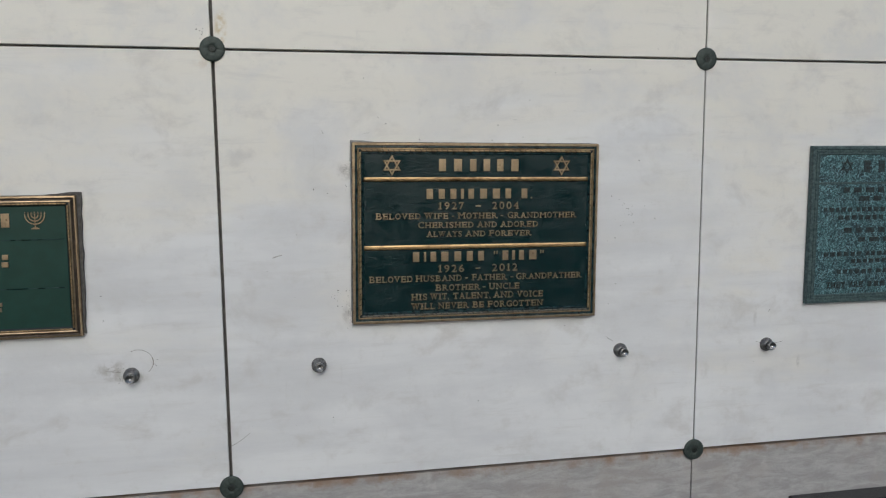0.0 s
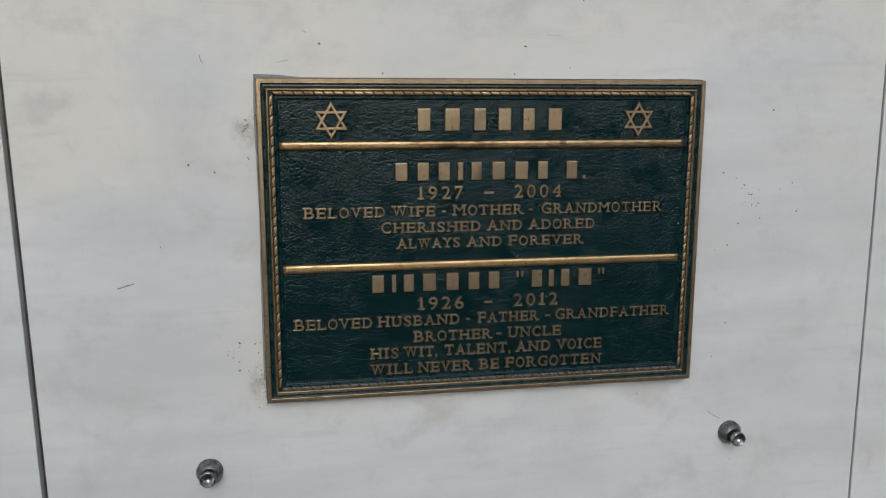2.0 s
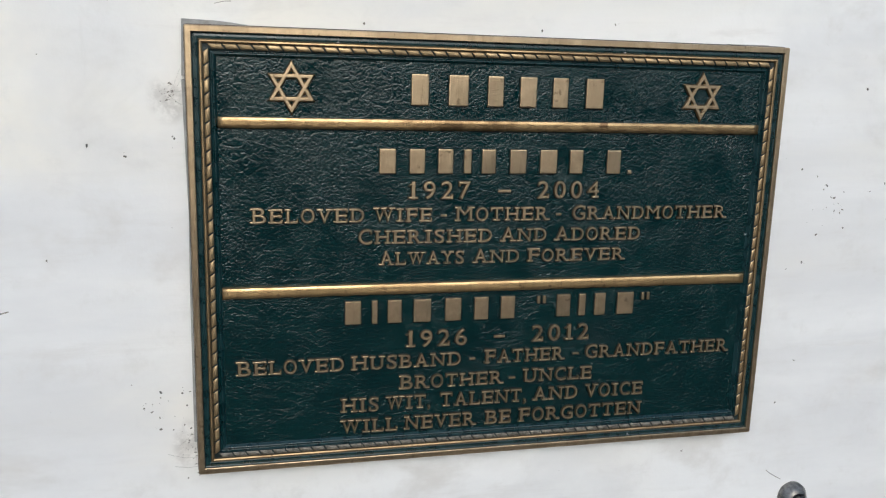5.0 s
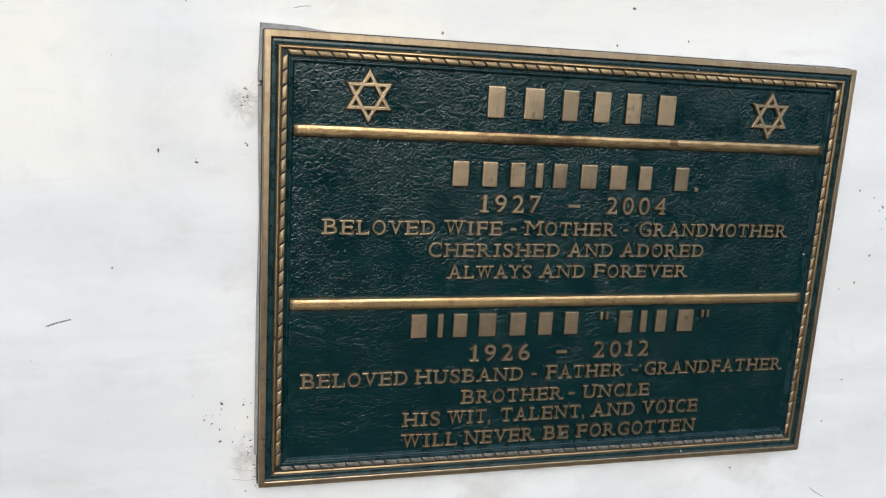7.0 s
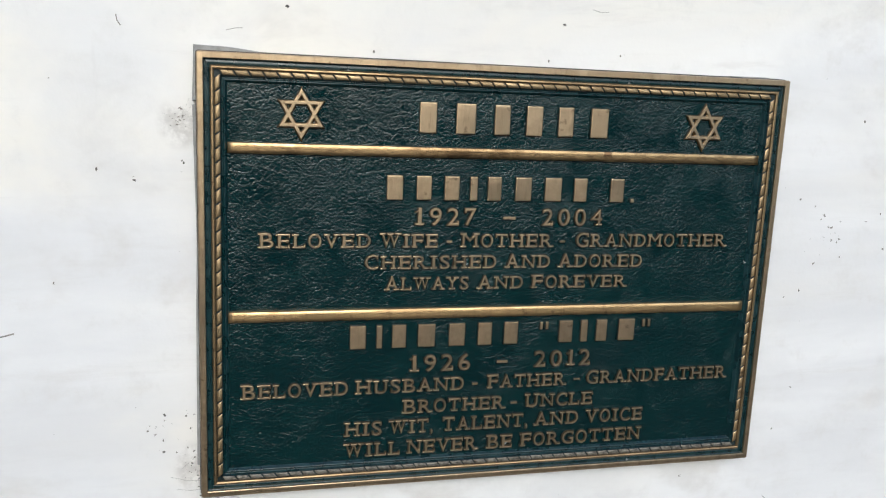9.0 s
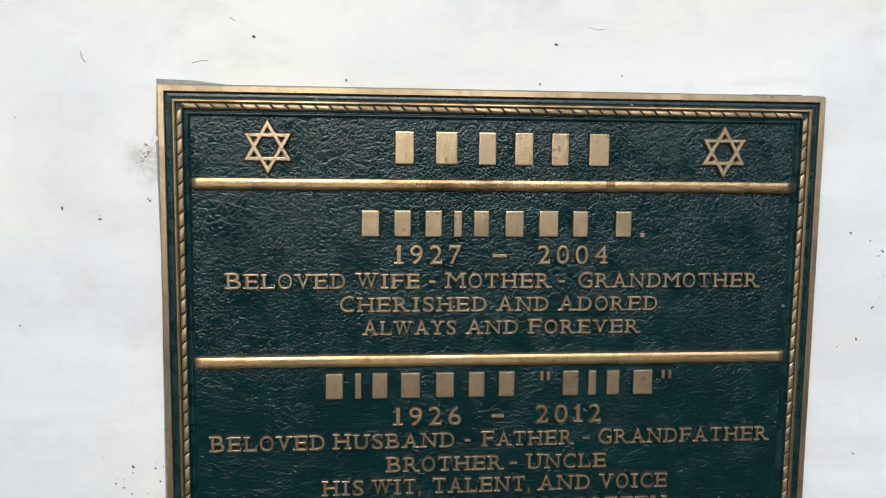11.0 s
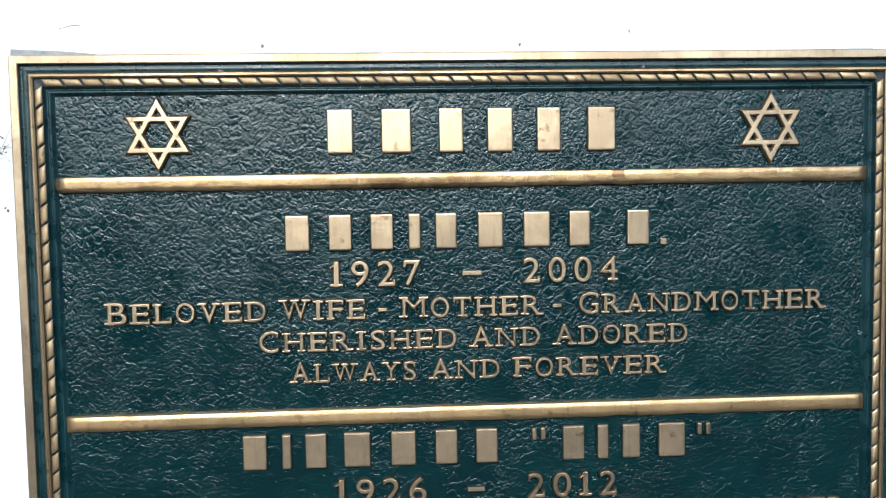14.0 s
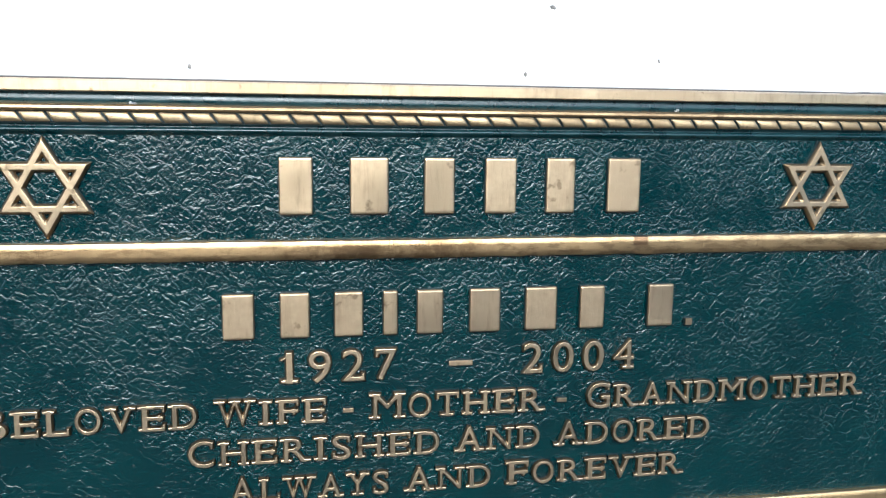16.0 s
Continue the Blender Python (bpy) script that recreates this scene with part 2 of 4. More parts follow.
def make_stained():
    """Polished bar with a brown tarnish patch and a small spot."""
    k = Mat("tarnished_polished_bronze", 0.40, 1.0)
    p = k.world()
    sep = k.n.new("ShaderNodeSeparateXYZ")
    k.l.new(p, sep.inputs[0])
    x = k.math("ADD", sep.outputs[0], k.math("MULTIPLY", k.noise(160, 4, 0.7, p), 0.03))
    wear = k.noise(45, 5, 0.6, p)
    patch = k.math("MULTIPLY", k.ramp(x, -0.062, -0.050), k.ramp(x, 0.030, 0.006))
    patch = k.math("MULTIPLY", patch, k.ramp(k.noise(120, 5, 0.65, p), 0.36, 0.58, 0.25, 0.85))
    d = k.math("ABSOLUTE", k.math("SUBTRACT", sep.outputs[0], 0.0675))
    spot = k.math("MULTIPLY", k.ramp(d, 0.0034, 0.0024), k.ramp(sep.outputs[2], 0.8342, 0.8350))
    c = k.mix(k.ramp(wear, 0.4, 0.7), (0.50, 0.345, 0.175), (0.34, 0.23, 0.115))
    mottle = k.noise(1.0, 5, 0.65, k.mapped((130, 130, 420), (0, 0, 0), p))
    c = k.mix(k.ramp(mottle, 0.48, 0.62, 0, 0.7), c, (0.22, 0.14, 0.07))
    c = k.mix(patch, c, (0.16, 0.10, 0.05))
    c = k.mix(spot, c, (0.19, 0.115, 0.06))
    k.color(c)
    k.rough(k.ramp(wear, 0.3, 0.7, 0.28, 0.42))
    k.bump(k.noise(1.0, 4, 0.6, k.mapped((700, 300, 120), (0, 0, 0), p)), 0.35, 0.0004)
    return k.m


GOLD_STAINED = make_stained()
MARBLE = make_marble()
TRAVERTINE = make_travertine()
GOLD = make_bronze("polished_bronze", (0.535, 0.408, 0.262), (0.18, 0.125, 0.072), 0.35)
GOLD_BAR = make_bronze("golden_bar_bronze", (0.60, 0.415, 0.205), (0.28, 0.175, 0.085), 0.40)
GOLD_DULL = make_bronze("brown_bronze", (0.40, 0.285, 0.155), (0.11, 0.07, 0.04), 0.42)
# the shadow outlining raised lettering is put into this darker bronze
SHADE_SHOULDER = make_bronze("shaded_bronze_shoulder", (0.23, 0.16, 0.085), (0.06, 0.045, 0.03), 0.42)
ROPE_GOLD = make_bronze("worn_rope_bronze", (0.47, 0.345, 0.195), (0.08, 0.06, 0.035), 0.50)
# duller, greyer bronze for the lowest run of rope strands
ROPE_GREY = make_plain("dull_grey_bronze", (0.21, 0.19, 0.155), (0.075, 0.065, 0.05), 330, 0.6, 0.35, 0.5)
FIELD = make_field("green_leather_grain_lacquer", (0.0006, 0.0128, 0.0140), (0.0009, 0.0168, 0.0174), 1.0, 0.11)
FIELD_SMOOTH = make_field("plain_green_lacquer", (0.0035, 0.032, 0.022), (0.005, 0.041, 0.029), 0.30, 0.4)
LACQUER = make_lacquer("dark_green_lacquer", (0.0012, 0.0145, 0.0165))
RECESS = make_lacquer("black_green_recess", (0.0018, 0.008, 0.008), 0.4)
EDGE = make_plain("dark_bronze_edge", (0.05, 0.04, 0.032), (0.11, 0.085, 0.06), 90, 0.5, 0.6)
PUTTY = make_plain("grey_putty", (0.22, 0.218, 0.213), (0.32, 0.315, 0.31), 120, 0.85, 0, 0.5, 0.001)
PUTTY_DARK = make_plain("dark_brown_putty", (0.055, 0.050, 0.045), (0.12, 0.11, 0.10), 140, 0.8, 0, 0.6, 0.001)
STEEL = make_plain("tarnished_steel", (0.42, 0.412, 0.405), (0.20, 0.197, 0.193), 110, 0.26, 1.0, 0.15)
STEEL_DARK = make_plain("dirty_steel", (0.28, 0.272, 0.26), (0.10, 0.096, 0.09), 160, 0.4, 0.9, 0.2)
ROSETTE = make_plain("green_grey_bronze", (0.030, 0.041, 0.036), (0.058, 0.072, 0.063), 130, 0.55, 0.2, 0.5)
ROSETTE_DARK = make_plain("dark_screw", (0.02, 0.024, 0.022), (0.045, 0.05, 0.046), 130, 0.5, 0.4, 0.4)
PATINA = make_patina()
PATINA_EDGE = make_plain("grey_green_bronze", (0.028, 0.052, 0.055), (0.085, 0.125, 0.125), 190, 0.6, 0.1, 0.6)
PATINA_DARK = make_plain("brown_black_bronze", (0.016, 0.017, 0.018), (0.042, 0.062, 0.066), 260, 0.55, 0.3, 0.5)
GRANITE = make_granite()
BACKING = make_plain("dark_mortar", (0.012, 0.011, 0.01), (0.025, 0.023, 0.021), 60, 0.9)
CAULK = make_plain("grey_caulk", (0.07, 0.066, 0.06), (0.15, 0.14, 0.125), 90, 0.8)
DIRT = make_plain("dark_dirt", (0.08, 0.074, 0.066), (0.22, 0.20, 0.175), 500, 0.9)
SCUFF = make_plain("grey_scuff", (0.16, 0.145, 0.125), (0.32, 0.30, 0.27), 200, 0.9)
WEB = make_plain("dusty_cobweb", (0.20, 0.19, 0.18), (0.40, 0.39, 0.37), 300, 0.9)
PAVING = make_paving()
CONCRETE = make_plain("plain_render_wall", (0.55, 0.53, 0.50), (0.62, 0.60, 0.57), 5, 0.9, 0, 0.3, 0.002)

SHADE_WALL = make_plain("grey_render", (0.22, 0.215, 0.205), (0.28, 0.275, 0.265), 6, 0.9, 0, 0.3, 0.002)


# ---- mesh helpers ----
def part(name, bm, material, parent=None, label="", smooth=False):
    """Links a bmesh as one mesh object under a thing or a part."""
    me = bpy.data.meshes.new(name)
    bm.to_mesh(me)
    bm.free()
    for m in material if isinstance(material, (list, tuple)) else [material]:
        me.materials.append(m)
    if smooth:
        for f in me.polygons:
            f.use_smooth = True
    ob = new(name, me)
    if parent:
        ob.parent = parent
    if label:
        ob["label"] = label
    return ob


def box(bm, x0, x1, y0, y1, z0, z1, bevel=0.0, segs=2):
    made = bmesh.ops.create_cube(bm, size=1.0, matrix=Matrix.LocRotScale(
        ((x0 + x1) / 2, (y0 + y1) / 2, (z0 + z1) / 2), None, (x1 - x0, y1 - y0, z1 - z0)))
    if bevel:
        edges = list({e for v in made["verts"] for e in v.link_edges})
        bmesh.ops.bevel(bm, geom=edges, offset=bevel, segments=segs, affect="EDGES", profile=0.6)


def empty(name, at, label, category, group=""):
    ob = new(name)
    ob.empty_display_size = 0.05
    ob.location = at
    return tagged(ob, label, category, group)


def ring(bm, w, h, profile, soft=0.0014, n=4):
    """A rectangular moulding with softly rounded corners. profile: (inset from the outer edge, height off the wall)."""
    rows = []
    for d, y in profile:
        r = max(soft - d, 0.0003)
        row = []
        for k, (sx_, sz_) in enumerate(((1, 1), (-1, 1), (-1, -1), (1, -1))):
            cx, cz = sx_ * (w / 2 - d - r), sz_ * (h / 2 - d - r)
            for i in range(n + 1):
                a = math.pi / 2 * (k + i / n)
                row.append(bm.verts.new((cx + r * math.cos(a), -y, cz + r * math.sin(a))))
        rows.append(row)
    m = len(rows[0])
    for a, b in zip(rows, rows[1:]):
        for i in range(m):
            j = (i + 1) % m
            bm.faces.new((a[i], b[i], b[j], a[j]))
    bmesh.ops.recalc_face_normals(bm, faces=bm.faces[:])
    # a moulding has no back: turn it to face away from the wall
    if sum(f.normal.y * f.calc_area() for f in bm.faces) > 0:
        bmesh.ops.reverse_faces(bm, faces=bm.faces[:])


def turned(bm, profile, segs=32):
    """A turned piece about the -y axis. profile: (radius, distance off the wall)."""
    rows = []
    for r, d in profile:
        if r < 1e-6:
            rows.append([bm.verts.new((0, -d, 0))])
        else:
            rows.append([bm.verts.new((r * math.cos(2 * math.pi * i / segs), -d, r * math.sin(2 * math.pi * i / segs))) for i in range(segs)])
    for a, b in zip(rows, rows[1:]):
        for i in range(segs):
            j = (i + 1) % segs
            if len(a) == 1:
                bm.faces.new((a[0], b[j], b[i]))
            elif len(b) == 1:
                bm.faces.new((a[i], a[j], b[0]))
            else:
                bm.faces.new((a[i], a[j], b[j], b[i]))
    bmesh.ops.recalc_face_normals(bm, faces=bm.faces[:])


def outlined(bm, polys, y0, y1, inset):
    """Raised plates with sloping sides from flat outlines (x, z), all in one mesh."""
    for pts in polys:
        n = len(pts)
        cx, cz = sum(p[0] for p in pts) / n, sum(p[1] for p in pts) / n
        low = [bm.verts.new((x, -y0, z)) for x, z in pts]
        top = []
        for x, z in pts:
            r = math.hypot(x - cx, z - cz) or 1
            top.append(bm.verts.new((x - (x - cx) / r * inset, -y1, z - (z - cz) / r * inset)))
        bm.faces.new(top)
        for i in range(n):
            j = (i + 1) % n
            bm.faces.new((low[i], low[j], top[j], top[i]))
    bmesh.ops.recalc_face_normals(bm, faces=bm.faces[:])


# ---- lettering: the built-in font, widened, with slab ends, cast as one rounded relief ----
# for each letter: its slab feet (across, up) and, in TICKS, the upright spurs that end its arms
SLABS = {
    "A": ((0.08, 0), (0.92, 0)), "B": ((0.06, 0), (0.06, 1)), "D": ((0.06, 0), (0.06, 1)), "E": ((0.08, 0), (0.08, 1)),
    "F": ((0.14, 0), (0.10, 1)), "H": ((0.09, 0), (0.91, 0), (0.09, 1), (0.91, 1)), "I": ((0.5, 0), (0.5, 1)),
    "L": ((0.10, 0), (0.12, 1)), "M": ((0.06, 0), (0.94, 0), (0.06, 1), (0.94, 1)),
    "N": ((0.08, 0), (0.05, 1), (0.92, 1)), "R": ((0.09, 0), (0.06, 1), (0.95, 0)), "T": ((0.5, 0),),
    "U": ((0.08, 1), (0.92, 1)), "V": ((0.08, 1), (0.92, 1)), "W": ((0.05, 1), (0.95, 1), (0.5, 1)), "Y": ((0.5, 0), (0.1, 1), (0.9, 1)),
    "1": ((0.5, 0),), "4": ((0.72, 0),),
}
TICKS = {"E": ((0.97, 0.14), (0.97, 0.86), (0.78, 0.5)), "F": ((0.97, 0.86), (0.78, 0.5)), "L": ((0.97, 0.15),), "T": ((0.03, 0.86), (0.97, 0.86)),
         "C": ((0.93, 0.82),), "G": ((0.93, 0.84), (0.95, 0.3)), "S": ((0.90, 0.83), (0.10, 0.17)), "2": ((0.94, 0.13),), "7": ((0.06, 0.87),)}
# widths over all, in cap heights
WIDTHS = {"A": 1.0, "B": 0.88, "C": 0.86, "D": 0.94, "E": 0.86, "F": 0.82, "G": 0.94, "H": 1.02, "I": 0.50, "L": 0.82, "M": 1.16, "N": 1.04, "O": 0.90,
          "R": 0.98, "S": 0.72, "T": 0.88, "U": 0.98, "V": 0.94, "W": 1.30, "Y": 0.94, "1": 0.50, "2": 0.70, "0": 0.74, "9": 0.70, "7": 0.68, "6": 0.70,
          "4": 0.76, ",": 0.22}
OUTLINES, RELIEFS = {}, {}


def outline(ch):
    """Boundary edges (x0, z0, x1, z1) of one built-in character, in cap heights, starting at x = 0."""
    if ch not in OUTLINES:
        cu = bpy.data.curves.new("glyph", "FONT")
        cu.body, cu.size, cu.resolution_u = ch, 1.0, 4
        ob = new("glyph", cu)
        dg = bpy.context.evaluated_depsgraph_get()
        dg.update()
        me = bpy.data.meshes.new_from_object(ob.evaluated_get(dg))
        use = collections.Counter(tuple(sorted(k)) for f in me.polygons for k in f.edge_keys)
        co = [(v.co.x / 0.682, v.co.y / 0.682) for v in me.vertices]
        rim = np.array([co[i] + co[j] for (i, j), n in use.items() if n == 1])
        rim[:, 0::2] -= rim[:, 0::2].min()
        bpy.data.objects.remove(ob)
        bpy.data.curves.remove(cu)
        bpy.data.meshes.remove(me)
        OUTLINES[ch] = rim
    return OUTLINES[ch]


def depth_in(rim, x, z):
    """Signed distance of grid points to closed outlines, above zero inside."""
    x0, z0, x1, z1 = (rim[:, i][:, None, None] for i in range(4))
    dx, dz = x1 - x0, z1 - z0
    t = np.clip(((x - x0) * dx + (z - z0) * dz) / np.maximum(dx * dx + dz * dz, 1e-12), 0, 1)
    d = np.sqrt(np.min((x - x0 - t * dx) ** 2 + (z - z0 - t * dz) ** 2, axis=0))
    cut = ((z0 > z) != (z1 > z)) & (x < x0 + (z - z0) * dx / np.where(np.abs(dz) < 1e-9, 1e-9, dz))
    return np.where(np.sum(cut, axis=0) % 2 == 1, d, -d)


def relief_mesh(name, xs, zs, f, slope, y0, y1, mats):
    """A cast relief where f > 0: a flat face, shoulders over the width slope, and sides down to y0."""
    verts, faces, mat, at = [], [], [], {}
    ys = y0 + 0.50 * (y1 - y0)

    def vert(p, low=False):
        key = (round(p[0], 7), round(p[1], 7), low)
        if key not in at:
            at[key] = len(verts)
            k = min(max(p[2] / slope, 0.0), 1.0)
            verts.append((p[0], -(y0 if low else ys + (y1 - ys) * math.sin(k * math.pi / 2)), p[1]))
        return at[key]

    def clip(poly, level, above):
        out = []
        for p, q in zip(poly, poly[1:] + poly[:1]):
            pin, qin = ((p[2] >= level), (q[2] >= level)) if above else ((p[2] <= level), (q[2] <= level))
            if pin:
                out.append(p)
            if pin != qin and p[2] != level and q[2] != level:
                t = (level - p[2]) / (q[2] - p[2])
                out.append((p[0] + (q[0] - p[0]) * t, p[1] + (q[1] - p[1]) * t, level))
        return out

    def emit(poly, m):
        ids = []
        for p in poly:
            i = vert(p)
            if i not in ids:
                ids.append(i)
        if len(ids) > 2:
            faces.append(ids)
            mat.append(m)

    for i in range(len(xs) - 1):
        for j in range(len(zs) - 1):
            c = [(xs[a], zs[b_], float(f[b_, a])) for a, b_ in ((i, j), (i + 1, j), (i + 1, j + 1), (i, j + 1))]
            top = max(p[2] for p in c)
            if top <= 0:
                continue
            if min(p[2] for p in c) >= slope:
                emit(c, 0)
                continue
            for tri in ([c[0], c[1], c[2]], [c[0], c[2], c[3]]):
                kept = clip(tri, 0.0, True)
                if len(kept) < 3:
                    continue
                emit(clip(kept, slope, True), 0)
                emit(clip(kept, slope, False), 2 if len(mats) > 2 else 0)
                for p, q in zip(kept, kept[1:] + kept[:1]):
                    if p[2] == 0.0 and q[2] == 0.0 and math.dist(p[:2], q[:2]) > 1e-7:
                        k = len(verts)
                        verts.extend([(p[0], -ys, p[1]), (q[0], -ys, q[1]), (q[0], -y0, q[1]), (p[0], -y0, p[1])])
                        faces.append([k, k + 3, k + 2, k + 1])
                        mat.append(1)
    me = bpy.data.meshes.new(name)
    me.from_pydata(verts, [], faces)
    for m in mats:
        me.materials.append(m)
    me.polygons.foreach_set("material_index", mat)
    me.polygons.foreach_set("use_smooth", [True] * len(mat))
    me.update()
    return me


def letter_mesh(ch, y0, y1, mats):
    """One character's relief, one cap height high, from x = 0 to its width."""
    key = (ch, y0, y1, mats[0].name)
    if key in RELIEFS:
        return RELIEFS[key]
    rim = outline(ch).copy()
    wide = WIDTHS[ch]
    serif = ch in SLABS and ch not in "FTL4"
    left = 0.09 if serif or ch in "FL" else 0.03
    right = wide - (0.09 if ch in "AHIMNRUVWY1" else 0.03)
    if ch in "I1":
        left, right = wide / 2 - 0.09, wide / 2 + 0.09
    body = right - left
    rim[:, 0::2] = left + rim[:, 0::2] / rim[:, 0::2].max() * body
    xs = np.arange(-0.06, wide + 0.09, 0.036)
    zs = np.arange(-0.34 if ch == "," else -0.07, 1.10, 0.036)
    gx, gz = np.meshgrid(xs, zs)
    f = depth_in(rim, gx, gz) + (0.046 if ch not in "MNW4" else 0.036)

    def block(cx, cz, hx, hz):
        return np.minimum(hx - np.abs(gx - cx), hz - np.abs(gz - cz))

    for u, v in SLABS.get(ch, ()):
        half = 0.27 if ch in "I1TY" and v == 0 or ch == "I" else 0.22
        f = np.maximum(f, block(left + u * body, 0.068 + v * 0.864, half + 0.02, 0.094))
    # heavy stems
    for cx, rise in ([(left + 0.085, 0.5)] if ch in "BDEFHLRU" else []) + ([(right - 0.085, 0.5)] if ch in "HM" else []) + ([(left + 0.5 * body, 0.5)] if ch in "IT1" else []):
        f = np.maximum(f, block(cx, 0.5, 0.114, rise))
    for u, v in TICKS.get(ch, ()):
        f = np.maximum(f, block(left + u * body, v, 0.084, 0.170))
    if ch == "1":
        t = np.clip((wide / 2 - gx) / 0.22, 0, 1)
        f = np.maximum(f, 0.075 - np.hypot(gx - (wide / 2 - 0.22 * t), gz - (0.92 - 0.16 * t)))
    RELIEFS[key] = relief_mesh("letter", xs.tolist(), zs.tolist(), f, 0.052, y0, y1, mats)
    return RELIEFS[key]


def word(text, x0, x1, base, cap, y0, y1, mats, parent, initial=1.0):
    """A word spread from x0 to x1; its first letter may be taller."""
    wide = [WIDTHS[c] * (initial if i == 0 else 1.0) for i, c in enumerate(text)]
    gap = 0.27 if text.isdigit() else 0.15
    unit = (x1 - x0) / (sum(wide) + gap * (len(text) - 1))
    x = x0
    for i, c in enumerate(text):
        ob = new("letter", letter_mesh(c, y0, y1, mats))
        ob.parent = parent
        ob.location = (x, 0, base)
        k = initial if i == 0 else 1.0
        ob.scale = (unit * k, 1, cap * k)
        x += (wide[i] + gap) * unit


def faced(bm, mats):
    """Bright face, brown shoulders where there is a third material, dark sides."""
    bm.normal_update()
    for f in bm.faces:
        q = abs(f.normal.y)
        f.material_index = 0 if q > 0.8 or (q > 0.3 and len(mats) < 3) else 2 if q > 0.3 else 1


def bars(spans, z0, z1, y0, y1, mats, parent, name="raised_bar"):
    for a, b in spans:
        bm = bmesh.new()
        box(bm, a, b, -y1, -y0, z0, z1, min(0.0010, 0.14 * (z1 - z0)), 3)
        faced(bm, mats)
        part(name, bm, mats, parent)


def even(x0, x1, n, fill=0.44):
    """n equal spans between x0 and x1."""
    step = (x1 - x0) / (n - 1 + fill)
    return [(x0 + i * step, x0 + i * step + fill * step) for i in range(n)]


def slim(spans, share=0.62):
    """The middle share of each span."""
    return [((a + b) / 2 - (b - a) * share / 2, (a + b) / 2 + (b - a) * share / 2) for a, b in spans]


def worded(x0, x1, n, seed, fill=0.7):
    """n spans between x0 and x1, uneven in width and parted into words."""
    r = random.Random(seed)
    wide, gaps = [r.uniform(0.75, 1.2) for _ in range(n)], []
    run = r.randint(3, 7)
    for _ in range(n - 1):
        run -= 1
        gaps.append(0.52 if run else 1.15)
        run = run or r.randint(2, 7)
    unit = (x1 - x0) / (sum(wide) + sum(gaps))
    out, x = [], x0
    for w, g in zip(wide, gaps + [0]):
        out.append((x, x + w * unit))
        x += (w + g) * unit
    return out


def star(cx, cz, r, line, y0, y1, mats, parent):
    """A six-pointed star of two crossing triangle outlines."""
    n = 72
    xs = [cx - r * 1.02 + 2.04 * r * i / n for i in range(n + 1)]
    zs = [cz - r * 1.02 + 2.04 * r * i / n for i in range(n + 1)]
    gx, gz = np.meshgrid(np.array(xs) - cx, np.array(zs) - cz)
    f = np.full(gx.shape, -1.0)
    for turn in (90, -90):
        m = np.max([-(gx * math.cos(radians(turn + k)) + gz * math.sin(radians(turn + k))) for k in (0, 120, 240)], axis=0)
        f = np.maximum(f, np.minimum(r / 2 - m, m - (r / 2 - line)))
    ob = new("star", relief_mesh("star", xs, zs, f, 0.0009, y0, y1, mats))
    ob.parent = parent
    return ob


def menorah(cx, cz, s, y0, y1, mats, parent):
    """A seven-branched lamp in low relief, s high."""
    bm = bmesh.new()
    t = s * 0.030
    box(bm, cx - t, cx + t, -y1, -y0, cz - s * 0.42, cz + s * 0.38, 0.0002, 1)
    box(bm, cx - s * 0.22, cx + s * 0.22, -y1, -y0, cz - s * 0.5, cz - s * 0.43, 0.0002, 1)
    box(bm, cx - s * 0.12, cx + s * 0.12, -y1, -y0, cz - s * 0.43, cz - s * 0.37, 0.0002, 1)
    for k in (1, 2, 3):
        r = s * 0.17 * k
        n = 14
        pts = [(cx + r * math.cos(math.pi + math.pi * i / n), cz + s * 0.30 + r * math.sin(math.pi + math.pi * i / n)) for i in range(n + 1)]
        for (xa, za), (xb, zb) in zip(pts, pts[1:]):
            dx, dz = xb - xa, zb - za
            q = t / math.hypot(dx, dz)
            ox, oz = -dz * q, dx * q
            vs = [bm.verts.new((x, -y, z)) for y in (y0, y1) for x, z in ((xa - ox, za - oz), (xb - ox, zb - oz), (xb + ox, zb + oz), (xa + ox, za + oz))]
            bm.faces.new(vs[4:])
            for i in range(4):
                j = (i + 1) % 4
                bm.faces.new((vs[i], vs[j], vs[4 + j], vs[4 + i]))
    for k in range(-3, 4):
        x = cx + k * s * 0.17
        box(bm, x - t * 1.5, x + t * 1.5, -y1, -y0, cz + s * 0.33, cz + s * 0.39, 0.0002, 1)
        outlined(bm, [[(x - t, cz + s * 0.41), (x + t, cz + s * 0.41), (x, cz + s * 0.5)]], y0, y1, 0.0002)
    bmesh.ops.recalc_face_normals(bm, faces=bm.faces[:])
    for f in bm.faces:
        f.material_index = 0 if f.normal.y < -0.75 else 1
    return part("menorah", bm, mats, parent)


